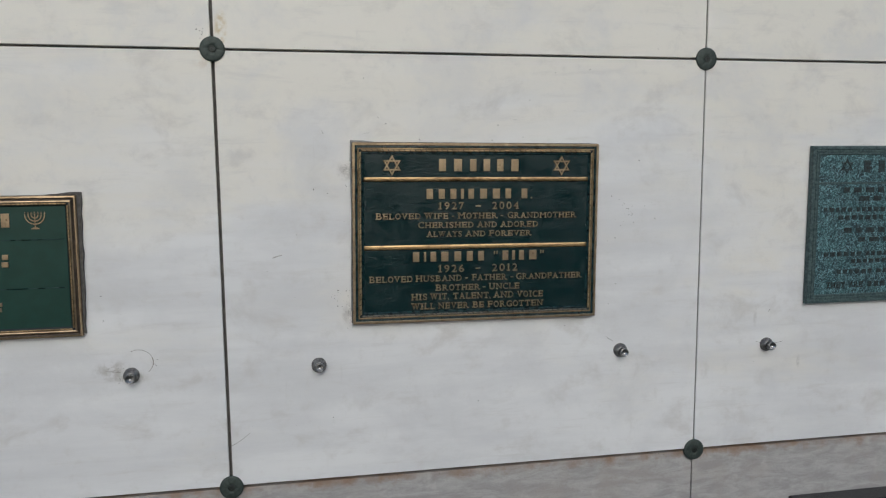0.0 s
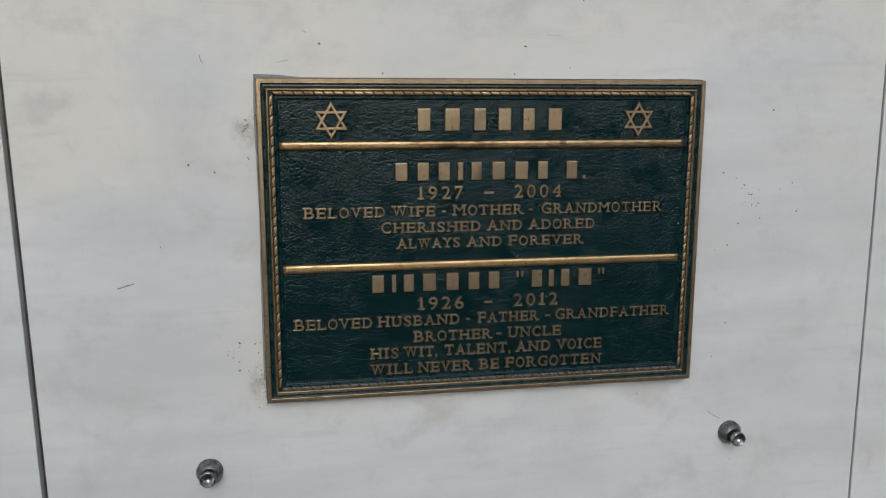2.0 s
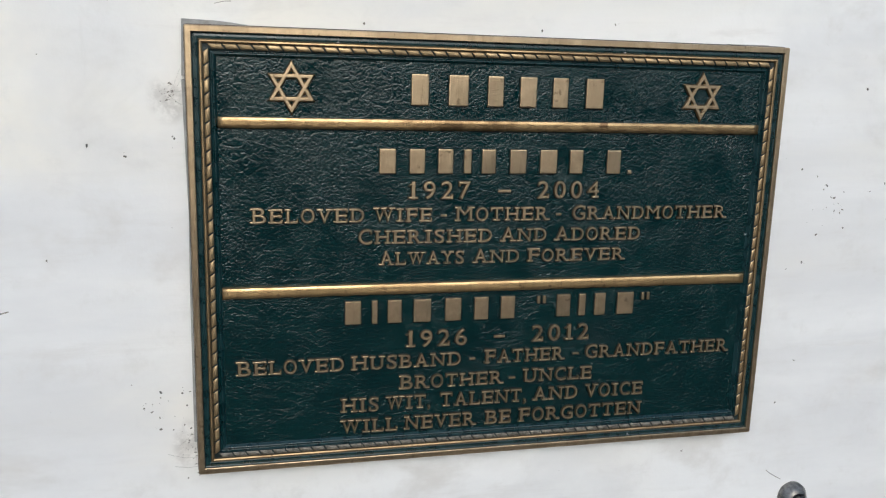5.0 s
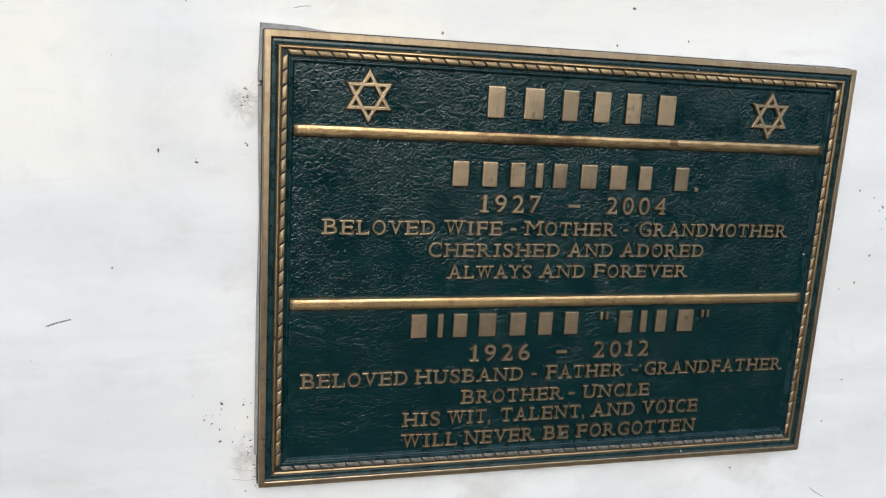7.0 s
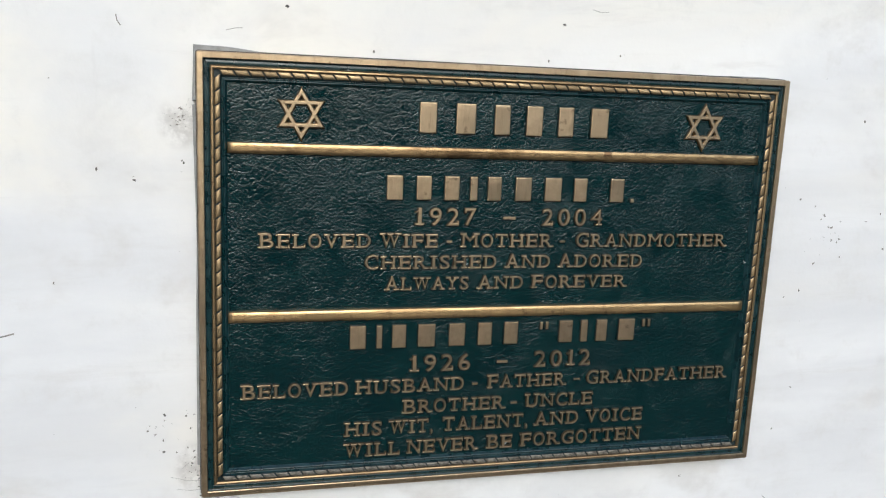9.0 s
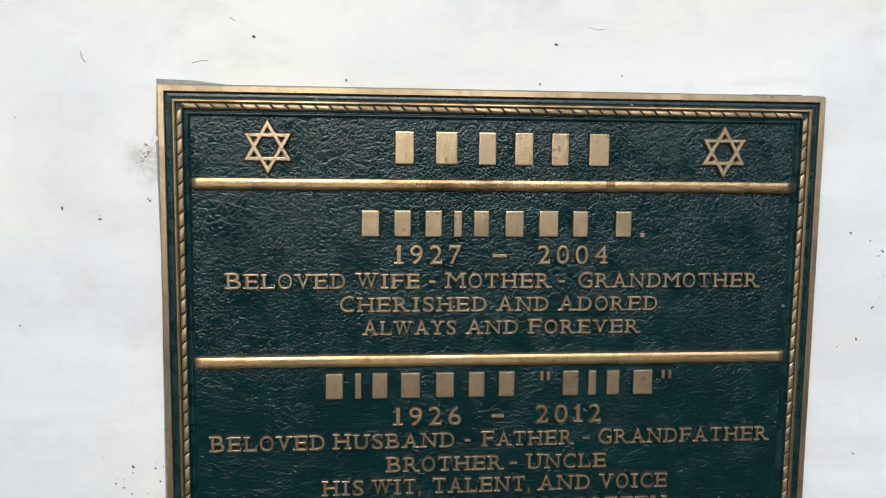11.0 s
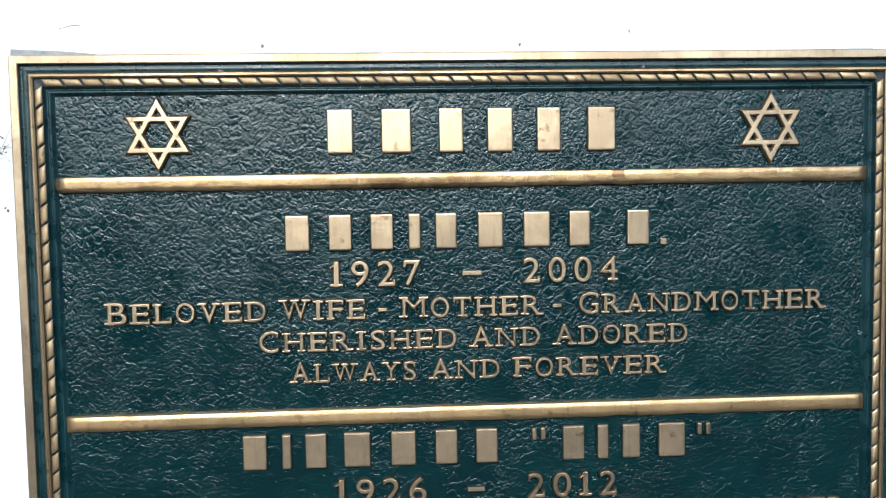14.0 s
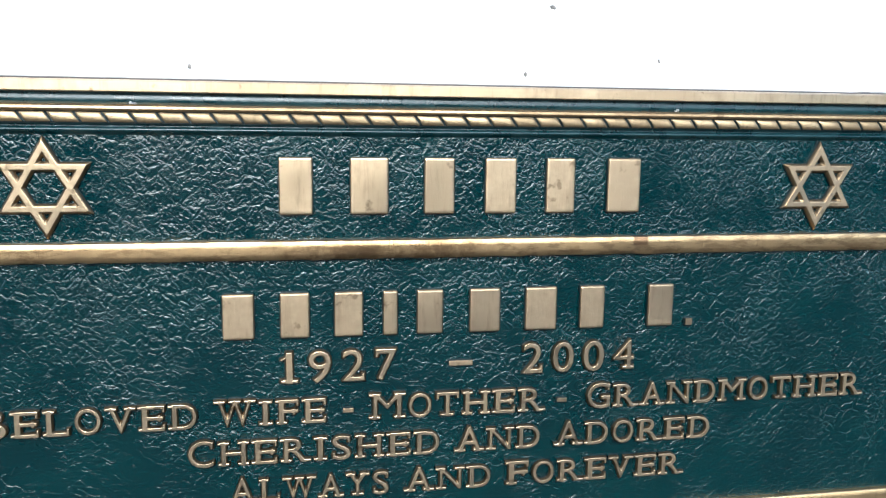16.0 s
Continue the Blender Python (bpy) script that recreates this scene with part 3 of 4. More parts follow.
def strand_mesh(pitch, width, rise, name):
    """One slanting strand of a rope moulding, lying along x, its back at y = 0."""
    bm = bmesh.new()
    n, lean = 5, 0.34 * width
    rows = []
    for u, lift in ((-0.93, 0.0), (-0.89, 0.80), (-0.70, 0.98), (0.0, 1.0), (0.70, 0.98), (0.89, 0.80), (0.93, 0.0)):
        row = []
        for i in range(n + 1):
            z = (-0.5, -0.44, -0.18, 0.18, 0.44, 0.5)[i] * width
            y = (0.0, 0.72, 1.0, 1.0, 0.72, 0.0)[i] * rise * lift
            row.append(bm.verts.new((u * pitch / 2 - z * lean / (width / 2), -y, z)))
        rows.append(row)
    for a, b in zip(rows, rows[1:]):
        for i in range(n):
            f = bm.faces.new((a[i], b[i], b[i + 1], a[i + 1]))
            # paint is left on the flanks; strand ends are darkened too, for dark gaps
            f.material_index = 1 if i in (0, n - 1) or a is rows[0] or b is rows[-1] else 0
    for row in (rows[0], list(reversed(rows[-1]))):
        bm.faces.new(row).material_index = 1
    bmesh.ops.recalc_face_normals(bm, faces=bm.faces[:])
    me = bpy.data.meshes.new(name)
    bm.to_mesh(me)
    bm.free()
    for f in me.polygons:
        f.use_smooth = True
    return me


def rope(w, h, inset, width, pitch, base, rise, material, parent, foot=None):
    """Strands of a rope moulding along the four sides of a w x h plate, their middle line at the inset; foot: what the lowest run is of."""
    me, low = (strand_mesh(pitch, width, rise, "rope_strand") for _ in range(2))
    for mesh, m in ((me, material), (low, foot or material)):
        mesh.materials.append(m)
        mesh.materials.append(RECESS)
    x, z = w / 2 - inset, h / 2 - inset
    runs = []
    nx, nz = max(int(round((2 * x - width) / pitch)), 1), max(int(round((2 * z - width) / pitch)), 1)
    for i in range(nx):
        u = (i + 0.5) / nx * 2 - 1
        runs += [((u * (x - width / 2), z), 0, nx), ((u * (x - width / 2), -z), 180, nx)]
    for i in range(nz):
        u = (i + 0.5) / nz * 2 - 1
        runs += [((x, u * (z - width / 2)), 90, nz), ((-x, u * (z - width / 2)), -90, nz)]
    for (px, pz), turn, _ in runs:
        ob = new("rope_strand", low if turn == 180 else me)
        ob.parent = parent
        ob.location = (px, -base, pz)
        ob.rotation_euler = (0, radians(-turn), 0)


# ---- the wall of stone panels ----
COLS = [-2.8225, -2.017, -1.2115, -0.406, 0.3982, 1.205, 2.0105, 2.816]
ROWS_Z = [0.3495, 1.0335, 1.7175, 2.4015]
THICK = 0.03


def lean(x, z):
    """One upright joint stands a little out of plumb."""
    return -0.0090 * (max(z, ROWS_Z[0]) - 0.69) if abs(x - COLS[3]) < 0.01 else 0.0


wall = empty("wall_front", (0, 0, 0), "wall of white marble panels with open dark joints", "wall")
tagged(wall, kind="structure")
for r in range(3):
    for c in range(len(COLS) - 1):
        ga = 0.0025 if abs(COLS[c] + 0.406) < 0.01 else 0.0012
        gb = 0.0025 if abs(COLS[c + 1] + 0.406) < 0.01 else 0.0012
        rnd = random.Random(r * 11 + c)
        bm = bmesh.new()
        out = rnd.uniform(-0.0008, 0.0008)
        if (r, c) in ((0, 2), (0, 3), (0, 4)):
            out = 0.0
        box(bm, COLS[c] + ga, COLS[c + 1] - gb, -out, THICK, ROWS_Z[r] + 0.0020, ROWS_Z[r + 1] - 0.0020, 0.0008, 2)
        for v in bm.verts:
            v.co.x += lean(v.co.x, v.co.z)
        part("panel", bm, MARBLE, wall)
for c in range(len(COLS) - 1):
    bm = bmesh.new()
    box(bm, COLS[c] + 0.0012, COLS[c + 1] - 0.0012, 0.004, THICK + 0.02, 0.0, ROWS_Z[0] - 0.0042, 0.0015, 2)
    for v in bm.verts:
        v.co.x += lean(v.co.x, v.co.z)
    part("base_stone", bm, TRAVERTINE, wall, "weathered pinkish-grey travertine base course")
bm = bmesh.new()
box(bm, COLS[0], COLS[-1], THICK + 0.006, THICK + 0.25, -0.2, ROWS_Z[-1])
part("backing", bm, BACKING, wall, "dark mortar behind the joints")
bm = bmesh.new()
for x in COLS[4:5]:
    box(bm, x - 0.0014, x + 0.0014, 0.0026, 0.012, ROWS_Z[0] + 0.004, ROWS_Z[-1])
part("caulk", bm, CAULK, wall, "grey caulk line in a narrow joint")
bm = bmesh.new()
box(bm, COLS[3] - 0.0024, COLS[3] + 0.0024, 0.0105, 0.018, ROWS_Z[0] + 0.004, ROWS_Z[-1])
for v in bm.verts:
    v.co.x += lean(COLS[3], v.co.z)
part("caulk", bm, CAULK, wall, "dark recessed sealant in a wide joint")
bm = bmesh.new()
box(bm, COLS[0] - 0.02, COLS[-1] + 0.02, -0.02, THICK + 0.30, ROWS_Z[-1] + 0.002, 2.75, 0.004, 2)
part("coping", bm, CONCRETE, wall)
bm = bmesh.new()
for x0, x1 in ((-9.0, COLS[0] - 0.003), (COLS[-1] + 0.003, 9.0)):
    box(bm, x0, x1, 0.0, 0.3, -0.2, 2.4)
tagged(part("wall_plain", bm, CONCRETE), "plain rendered wall at both ends", "wall", kind="structure")

# added wall, out of view, keeps the bright horizon out of the plaque's reflections
bm = bmesh.new()
box(bm, -14.0, 14.0, -8.3, -8.0, -0.2, 1.80)
tagged(part("unseen_wall", bm, SHADE_WALL), "added unseen grey wall that darkens reflections in the plaque", "wall", kind="structure")

bm = bmesh.new()
bmesh.ops.create_grid(bm, x_segments=8, y_segments=8, size=1.0, matrix=Matrix.LocRotScale((0, 0, 0), None, (900, 900, 1)))
tagged(part("ground", bm, PAVING), "dark grey asphalt path before the wall", "ground", kind="structure")


# ---- corner rosettes ----
def rosette(x, z):
    ob = empty("rosette", (x, 0, z), "green-grey bronze rosette clamping panel corners", "rosette", "rosettes on the panel corners")
    bm = bmesh.new()
    turned(bm, [(0.0185, -0.004), (0.0185, 0.0022), (0.0180, 0.0030), (0.0150, 0.0036), (0.0105, 0.0040), (0.0068, 0.0042), (0.0062, 0.0034), (0.0, 0.0034)], 48)
    for v in bm.verts:
        # shallow flutes run out from the screw
        r = math.hypot(v.co.x, v.co.z)
        if 0.0065 < r < 0.017 and v.co.y < -0.002:
            v.co.y += 0.0007 * max(math.cos(6 * math.atan2(v.co.z, v.co.x) + 0.5), 0.0) ** 3
    part("disc", bm, ROSETTE, ob, smooth=True)
    bm = bmesh.new()
    turned(bm, [(0.0054, 0.003), (0.0054, 0.0042), (0.0046, 0.0049), (0.0022, 0.0049), (0.0020, 0.0038), (0.0, 0.0038)], 16)
    part("screw", bm, ROSETTE_DARK, ob, "dark screw head")
    return ob


for x in (COLS[3], COLS[4]):
    for z in (ROWS_Z[1], ROWS_Z[0]):
        rosette(x + lean(x, z), z)


# ---- vase bosses ----
def boss(x, z, tip):
    """A steel stud: a flange on the wall and a waisted cone with a dished end; tip shifts the worn end a little."""
    ob = empty("vase_stud", (x, 0, z), "tarnished steel stud for a vase on marble", "stud", "vase studs under the plaques")
    bm = bmesh.new()
    turned(bm, [(0.0120, -0.002), (0.0120, 0.0035), (0.0113, 0.0046), (0.0098, 0.0066), (0.0086, 0.0090), (0.0065, 0.0100)])
    part("flange", bm, STEEL_DARK, ob, "dirty flange", True)
    bm = bmesh.new()
    turned(bm, [(0.0054, 0.009), (0.0056, 0.013), (0.0066, 0.0165), (0.0074, 0.0185), (0.0073, 0.0205), (0.0066, 0.0212), (0.0058, 0.0208),
                (0.0042, 0.0182), (0.0018, 0.0166), (0.0, 0.0164)])
    part("stud", bm, STEEL, ob, "dished steel end", True)
    ob.rotation_euler = (radians(tip), 0, 0)
    return ob


for x, z, tip in ((-0.5455, 0.541, 2), (-0.261, 0.541, -1), (0.2535, 0.5385, 1), (0.5335, 0.5345, -2)):
    boss(x, z, tip)


# ---- the green plaque ----
PX, PZ, PW, PH = -0.0010, 0.7486, 0.4075, 0.2878
plaque = empty("plaque", (PX, 0, PZ), "cast bronze plaque with dark green grained field and raised lettering", "plaque")
plaque.rotation_euler = (0, radians(0.48), 0)
FLD = 0.0082  # height of the field off the wall
bm = bmesh.new()
ring(bm, PW, PH, [(0.002, 0.0), (-0.0012, 0.0), (-0.0006, 0.0066), (0.0001, 0.0072), (0.02, 0.0072)])
part("back_plate", bm, EDGE, plaque, "dark bronze edge")
bm = bmesh.new()
ring(bm, PW, PH, [(0.0, 0.0071), (0.0, 0.0118), (0.0002, 0.0124), (0.0007, 0.0127), (0.0037, 0.0127), (0.0040, 0.0125), (0.0041, 0.0108)])
part("outer_band", bm, GOLD, plaque, "worn golden bronze outer band")
bm = bmesh.new()
ring(bm, PW, PH, [(0.0041, 0.0110), (0.0046, 0.0103), (0.0055, 0.0107), (0.0066, 0.0110), (0.0074, 0.0106), (0.0079, 0.0104)])
part("groove", bm, LACQUER, plaque, "dark green groove", True)
bm = bmesh.new()
ring(bm, PW, PH, [(0.0078, 0.0100), (0.0080, 0.0116), (0.0086, 0.0123), (0.0094, 0.0124), (0.0101, 0.0119), (0.0103, 0.0106)])
part("bead", bm, GOLD_DULL, plaque, "bronze bead")
rope_bed_bm = bmesh.new()
ring(rope_bed_bm, PW, PH, [(0.0102, 0.0107), (0.0140, 0.0104)])
rope_border = part("rope_border", rope_bed_bm, RECESS, plaque, "twisted rope border in worn gold")
rope(PW, PH, 0.01215, 0.0037, 0.0086, 0.0104, 0.0014, ROPE_GOLD, rope_border, ROPE_GREY)
bm = bmesh.new()
ring(bm, PW, PH, [(0.0138, 0.0106), (0.0142, 0.0099), (0.0146, 0.0091), (0.0151, 0.0089), (0.0155, 0.0096), (0.0159, 0.0101), (0.0164, 0.0102), (0.0169, 0.0097), (0.0174, 0.0087), (0.0182, FLD - 0.0002)])
part("inner_cove", bm, LACQUER, plaque, "dark green cove", True)
bm = bmesh.new()
box(bm, -PW / 2 + 0.0168, PW / 2 - 0.0168, -FLD, -0.0069, -PH / 2 + 0.0168, PH / 2 - 0.0168)
part("field", bm, FIELD, plaque, "glossy dark green field with leather grain")


def divider(z, half, parent, mats, x1=0.1858, top=0.0108):
    bm = bmesh.new()
    low = FLD - 0.0006
    prof = [(-half, low), (-half, top - 0.0012), (-half * 0.97, top - 0.0004), (-half * 0.88, top - 0.0001), (-half * 0.3, top), (half * 0.3, top),
            (half * 0.88, top - 0.0001), (half * 0.97, top - 0.0004), (half, top - 0.0012), (half, low)]
    rnd = random.Random(int(z * 1e4))
    n = 90
    rows = []
    for i in range(n + 1):
        # hand-filed edges, a little uneven along the bar
        up, down = rnd.gauss(0, 0.00006), rnd.gauss(0, 0.00012)
        rows.append([bm.verts.new((-x1 + 2 * x1 * i / n, -y, z + d + (down if d < 0 else up))) for d, y in prof])
    for a, b in zip(rows, rows[1:]):
        for i in range(len(prof) - 1):
            bm.faces.new((a[i], b[i], b[i + 1], a[i + 1]))
    bm.faces.new(rows[0])
    bm.faces.new(list(reversed(rows[-1])))
    bmesh.ops.recalc_face_normals(bm, faces=bm.faces[:])
    return part("divider", bm, mats, parent, "polished golden bar", True)


divider(0.8351 - PZ, 0.0035, plaque, GOLD_STAINED)
divider(0.7265 - PZ, 0.0036, plaque, GOLD_BAR)
# bronze face, green-black lacquer sides, shoulders coloured as shadow
LET = [GOLD, RECESS, SHADE_SHOULDER]
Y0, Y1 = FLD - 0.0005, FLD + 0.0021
for x in (-0.1410, 0.1402):
    star(x, 0.8570 - PZ, 0.0174, 0.0035, Y0, Y1, LET, plaque)


def line(parent, base, cap, words, initial=1.0, mats=LET, y0=Y0, y1=Y1):
    ob = new("inscription_line")
    ob.empty_display_size = 0.01
    ob.parent = parent
    ob["label"] = "line of raised bronze lettering"
    for text, x0, x1 in words:
        if text == "-":
            bars([(x0, x1)], base + cap * 0.36, base + cap * 0.54, y0, y1, mats, ob, "dash")
        else:
            word(text, x0, x1, base, cap, y0, y1, mats, ob, initial)
    return ob


def bar_line(parent, z0, z1, spans, mats=LET, y0=Y0, y1=Y1):
    ob = new("inscription_line")
    ob.empty_display_size = 0.01
    ob.parent = parent
    ob["label"] = "line of raised bronze bars"
    bars(spans, z0, z1, y0, y1, mats, ob)
    return ob


bar_line(plaque, 0.8474 - PZ, 0.8676 - PZ, slim([(-0.0692, -0.0502), (-0.0452, -0.0232), (-0.0182, -0.0002), (0.0038, 0.0228), (0.0268, 0.0448), (0.0498, 0.0708)]))
bar_line(plaque, 0.8034 - PZ, 0.8200 - PZ, slim([(-0.0892, -0.0712), (-0.0692, -0.0522), (-0.0502, -0.0332), (-0.0312, -0.0222), (-0.0202, -0.0042), (-0.0012, 0.0178),
                                                 (0.0198, 0.0398), (0.0418, 0.0578), (0.0688, 0.0858)]))
bar_line(plaque, 0.7025 - PZ, 0.7190 - PZ, slim([(-0.1112, -0.0932), (-0.0912, -0.0842), (-0.0822, -0.0662), (-0.0652, -0.0452), (-0.0432, -0.0242), (-0.0222, -0.0052),
                                                 (-0.0032, 0.0138), (0.0378, 0.0548), (0.0558, 0.0648), (0.0668, 0.0808), (0.0828, 0.1038)]))
bar_line(plaque, 0.8034 - PZ, 0.8062 - PZ, [(0.0878, 0.0908)])
bar_line(plaque, 0.7125 - PZ, 0.7185 - PZ, [(0.0264, 0.0290), (0.0306, 0.0332), (0.1054, 0.1080), (0.1096, 0.1122)])
line(plaque, 0.7868 - PZ, 0.0115, [("1927", -0.066, -0.024), ("-", -0.005, 0.004), ("2004", 0.023, 0.068)])
line(plaque, 0.7717 - PZ, 0.0092, [("BELOVED", -0.167, -0.095), ("WIFE", -0.089, -0.050), ("-", -0.044, -0.040), ("MOTHER", -0.034, 0.032),
                                   ("-", 0.037, 0.041), ("GRANDMOTHER", 0.049, 0.167)], 1.08)
line(plaque, 0.7572 - PZ, 0.0090, [("CHERISHED", -0.099, -0.008), ("AND", -0.002, 0.031), ("ADORED", 0.037, 0.101)], 1.08)
line(plaque, 0.7427 - PZ, 0.0088, [("ALWAYS", -0.085, -0.027), ("AND", -0.021, 0.012), ("FOREVER", 0.018, 0.090)], 1.08)
line(plaque, 0.6850 - PZ, 0.0115, [("1926", -0.066, -0.023), ("-", -0.004, 0.004), ("2012", 0.024, 0.067)])
line(plaque, 0.6705 - PZ, 0.0095, [("BELOVED", -0.178, -0.108), ("HUSBAND", -0.103, -0.027), ("-", -0.021, -0.017), ("FATHER", -0.010, 0.049),
                                   ("-", 0.055, 0.060), ("GRANDFATHER", 0.065, 0.179)], 1.06)
line(plaque, 0.6550 - PZ, 0.0095, [("BROTHER", -0.070, 0.004), ("-", 0.008, 0.013), ("UNCLE", 0.019, 0.071)], 1.06)
line(plaque, 0.6405 - PZ, 0.0098, [("HIS", -0.110, -0.084), ("WIT,", -0.079, -0.048), ("TALENT,", -0.041, 0.022), ("AND", 0.027, 0.061), ("VOICE", 0.067, 0.112)], 1.03)
line(plaque, 0.6252 - PZ, 0.0098, [("WILL", -0.110, -0.071), ("NEVER", -0.066, -0.015), ("BE", -0.008, 0.011), ("FORGOTTEN", 0.017, 0.112)], 1.03)


# ---- putty squeezed out behind the green plaque ----
def putty(name, pts, y0, y1, parent, material):
    bm = bmesh.new()
    outlined(bm, [pts], y0, y1, 0.0008)
    return part(name, bm, material, parent, "grey mounting putty")


w2, h2 = PW / 2, PH / 2
putty("putty", [(-w2 - 0.003, h2 - 0.03), (-w2 + 0.02, h2 - 0.03), (-w2 + 0.037, h2 - 0.01), (-w2 + 0.037, h2 + 0.0016), (-w2 + 0.02, h2 + 0.0034), (-w2 - 0.002, h2 + 0.004)], -0.001, 0.0060, plaque, PUTTY)
putty("putty", [(-w2 - 0.0026, -h2 + 0.02), (-w2 + 0.01, -h2 + 0.016), (-w2 + 0.01, h2 - 0.03), (-w2 - 0.0028, h2 - 0.032), (-w2 - 0.0012, 0.03), (-w2 - 0.0022, -0.02)], -0.001, 0.0056, plaque, PUTTY)
putty("putty", [(w2 - 0.045, h2 - 0.02), (w2 - 0.01, h2 - 0.02), (w2 - 0.012, h2 + 0.0018), (w2 - 0.042, h2 + 0.0016)], -0.001, 0.0058, plaque, PUTTY)


# ---- the plainer green plaque ----
def plain_plaque():
    w, h = 0.4064, 0.212
    ob = empty("plaque", (-0.8127, 0, 0.7125), "cast bronze plaque with plain green field and brown edge", "plaque")
    bm = bmesh.new()
    box(bm, -w / 2, w / 2, -0.0072, -0.001, -h / 2, h / 2, 0.001, 1)
    part("back_plate", bm, EDGE, ob, "dark brown edge")
    bm = bmesh.new()
    ring(bm, w, h, [(0.0005, 0.0070), (0.0009, 0.0100), (0.0013, 0.0112), (0.0034, 0.0114), (0.0038, 0.0104)])
    part("outer_band", bm, GOLD, ob, "thin bronze band")
    bm = bmesh.new()
    ring(bm, w, h, [(0.0037, 0.0106), (0.0056, 0.0092), (0.0078, 0.0106)])
    part("groove", bm, EDGE, ob, "dark brown groove")
    bm = bmesh.new()
    ring(bm, w, h, [(0.0077, 0.0100), (0.0080, 0.0114), (0.0092, 0.0119), (0.0104, 0.0112), (0.0108, 0.0098)])
    part("bead", bm, GOLD, ob, "bright bronze bead")
    bm = bmesh.new()
    ring(bm, w, h, [(0.0107, 0.0100), (0.0142, 0.0098), (0.0150, 0.0090), (0.0165, 0.0078)])
    rb = part("rope_border", bm, RECESS, ob, "fine rope border")
    rope(w, h, 0.0125, 0.003, 0.0062, 0.0098, 0.0014, GOLD_DULL, rb)
    bm = bmesh.new()
    box(bm, -w / 2 + 0.0155, w / 2 - 0.0155, -0.0080, -0.0070, -h / 2 + 0.0155, h / 2 - 0.0155)
    part("field", bm, FIELD_SMOOTH, ob, "plain green field")
    for z in (0.041, -0.031):
        bm = bmesh.new()
        box(bm, -w / 2 + 0.019, w / 2 - 0.019, -0.0086, -0.0076, z - 0.0006, z + 0.0006, 0.0002, 1)
        part("rule", bm, LACQUER, ob, "thin dark green rule")
    mats = [GOLD, EDGE]
    menorah(0.1457, 0.0697, 0.0260, 0.0078, 0.0100, mats, ob)
    for z0, z1, spans in ((0.0595, 0.0805, even(-0.110, 0.1112, 9)), (0.0125, 0.0205, worded(-0.105, 0.1065, 15, 1)), (0.0015, 0.0095, worded(-0.105, 0.1065, 15, 2)),
                          (-0.0560, -0.0505, worded(-0.09, 0.0945, 15, 3)), (-0.0640, -0.0580, worded(-0.08, 0.0935, 14, 4))):
        bar_line(ob, z0, z1, spans, mats, 0.0078, 0.0100)
    putty("putty", [(0.075, h / 2 - 0.02), (0.098, h / 2 - 0.02), (0.096, h / 2 + 0.006), (0.078, h / 2 + 0.006)], -0.001, 0.0062, ob, EDGE)
    rnd = random.Random(3)
    side = [(w / 2 + 0.0062 - 0.003 * i / 14 + rnd.gauss(0, 0.0007), h / 2 + 0.004 - (h + 0.001) * i / 14) for i in range(15)]
    over = [(w / 2 - 0.012 - 0.006 * i, h / 2 + 0.0045 - 0.0007 * i + rnd.gauss(0, 0.0005)) for i in range(7)]
    putty("putty", [(w / 2 - 0.02, -h / 2 + 0.02)] + side[::-1] + over + [(w / 2 - 0.05, h / 2 - 0.02)], -0.001, 0.0060, ob, PUTTY_DARK)
    return ob


plain_plaque()


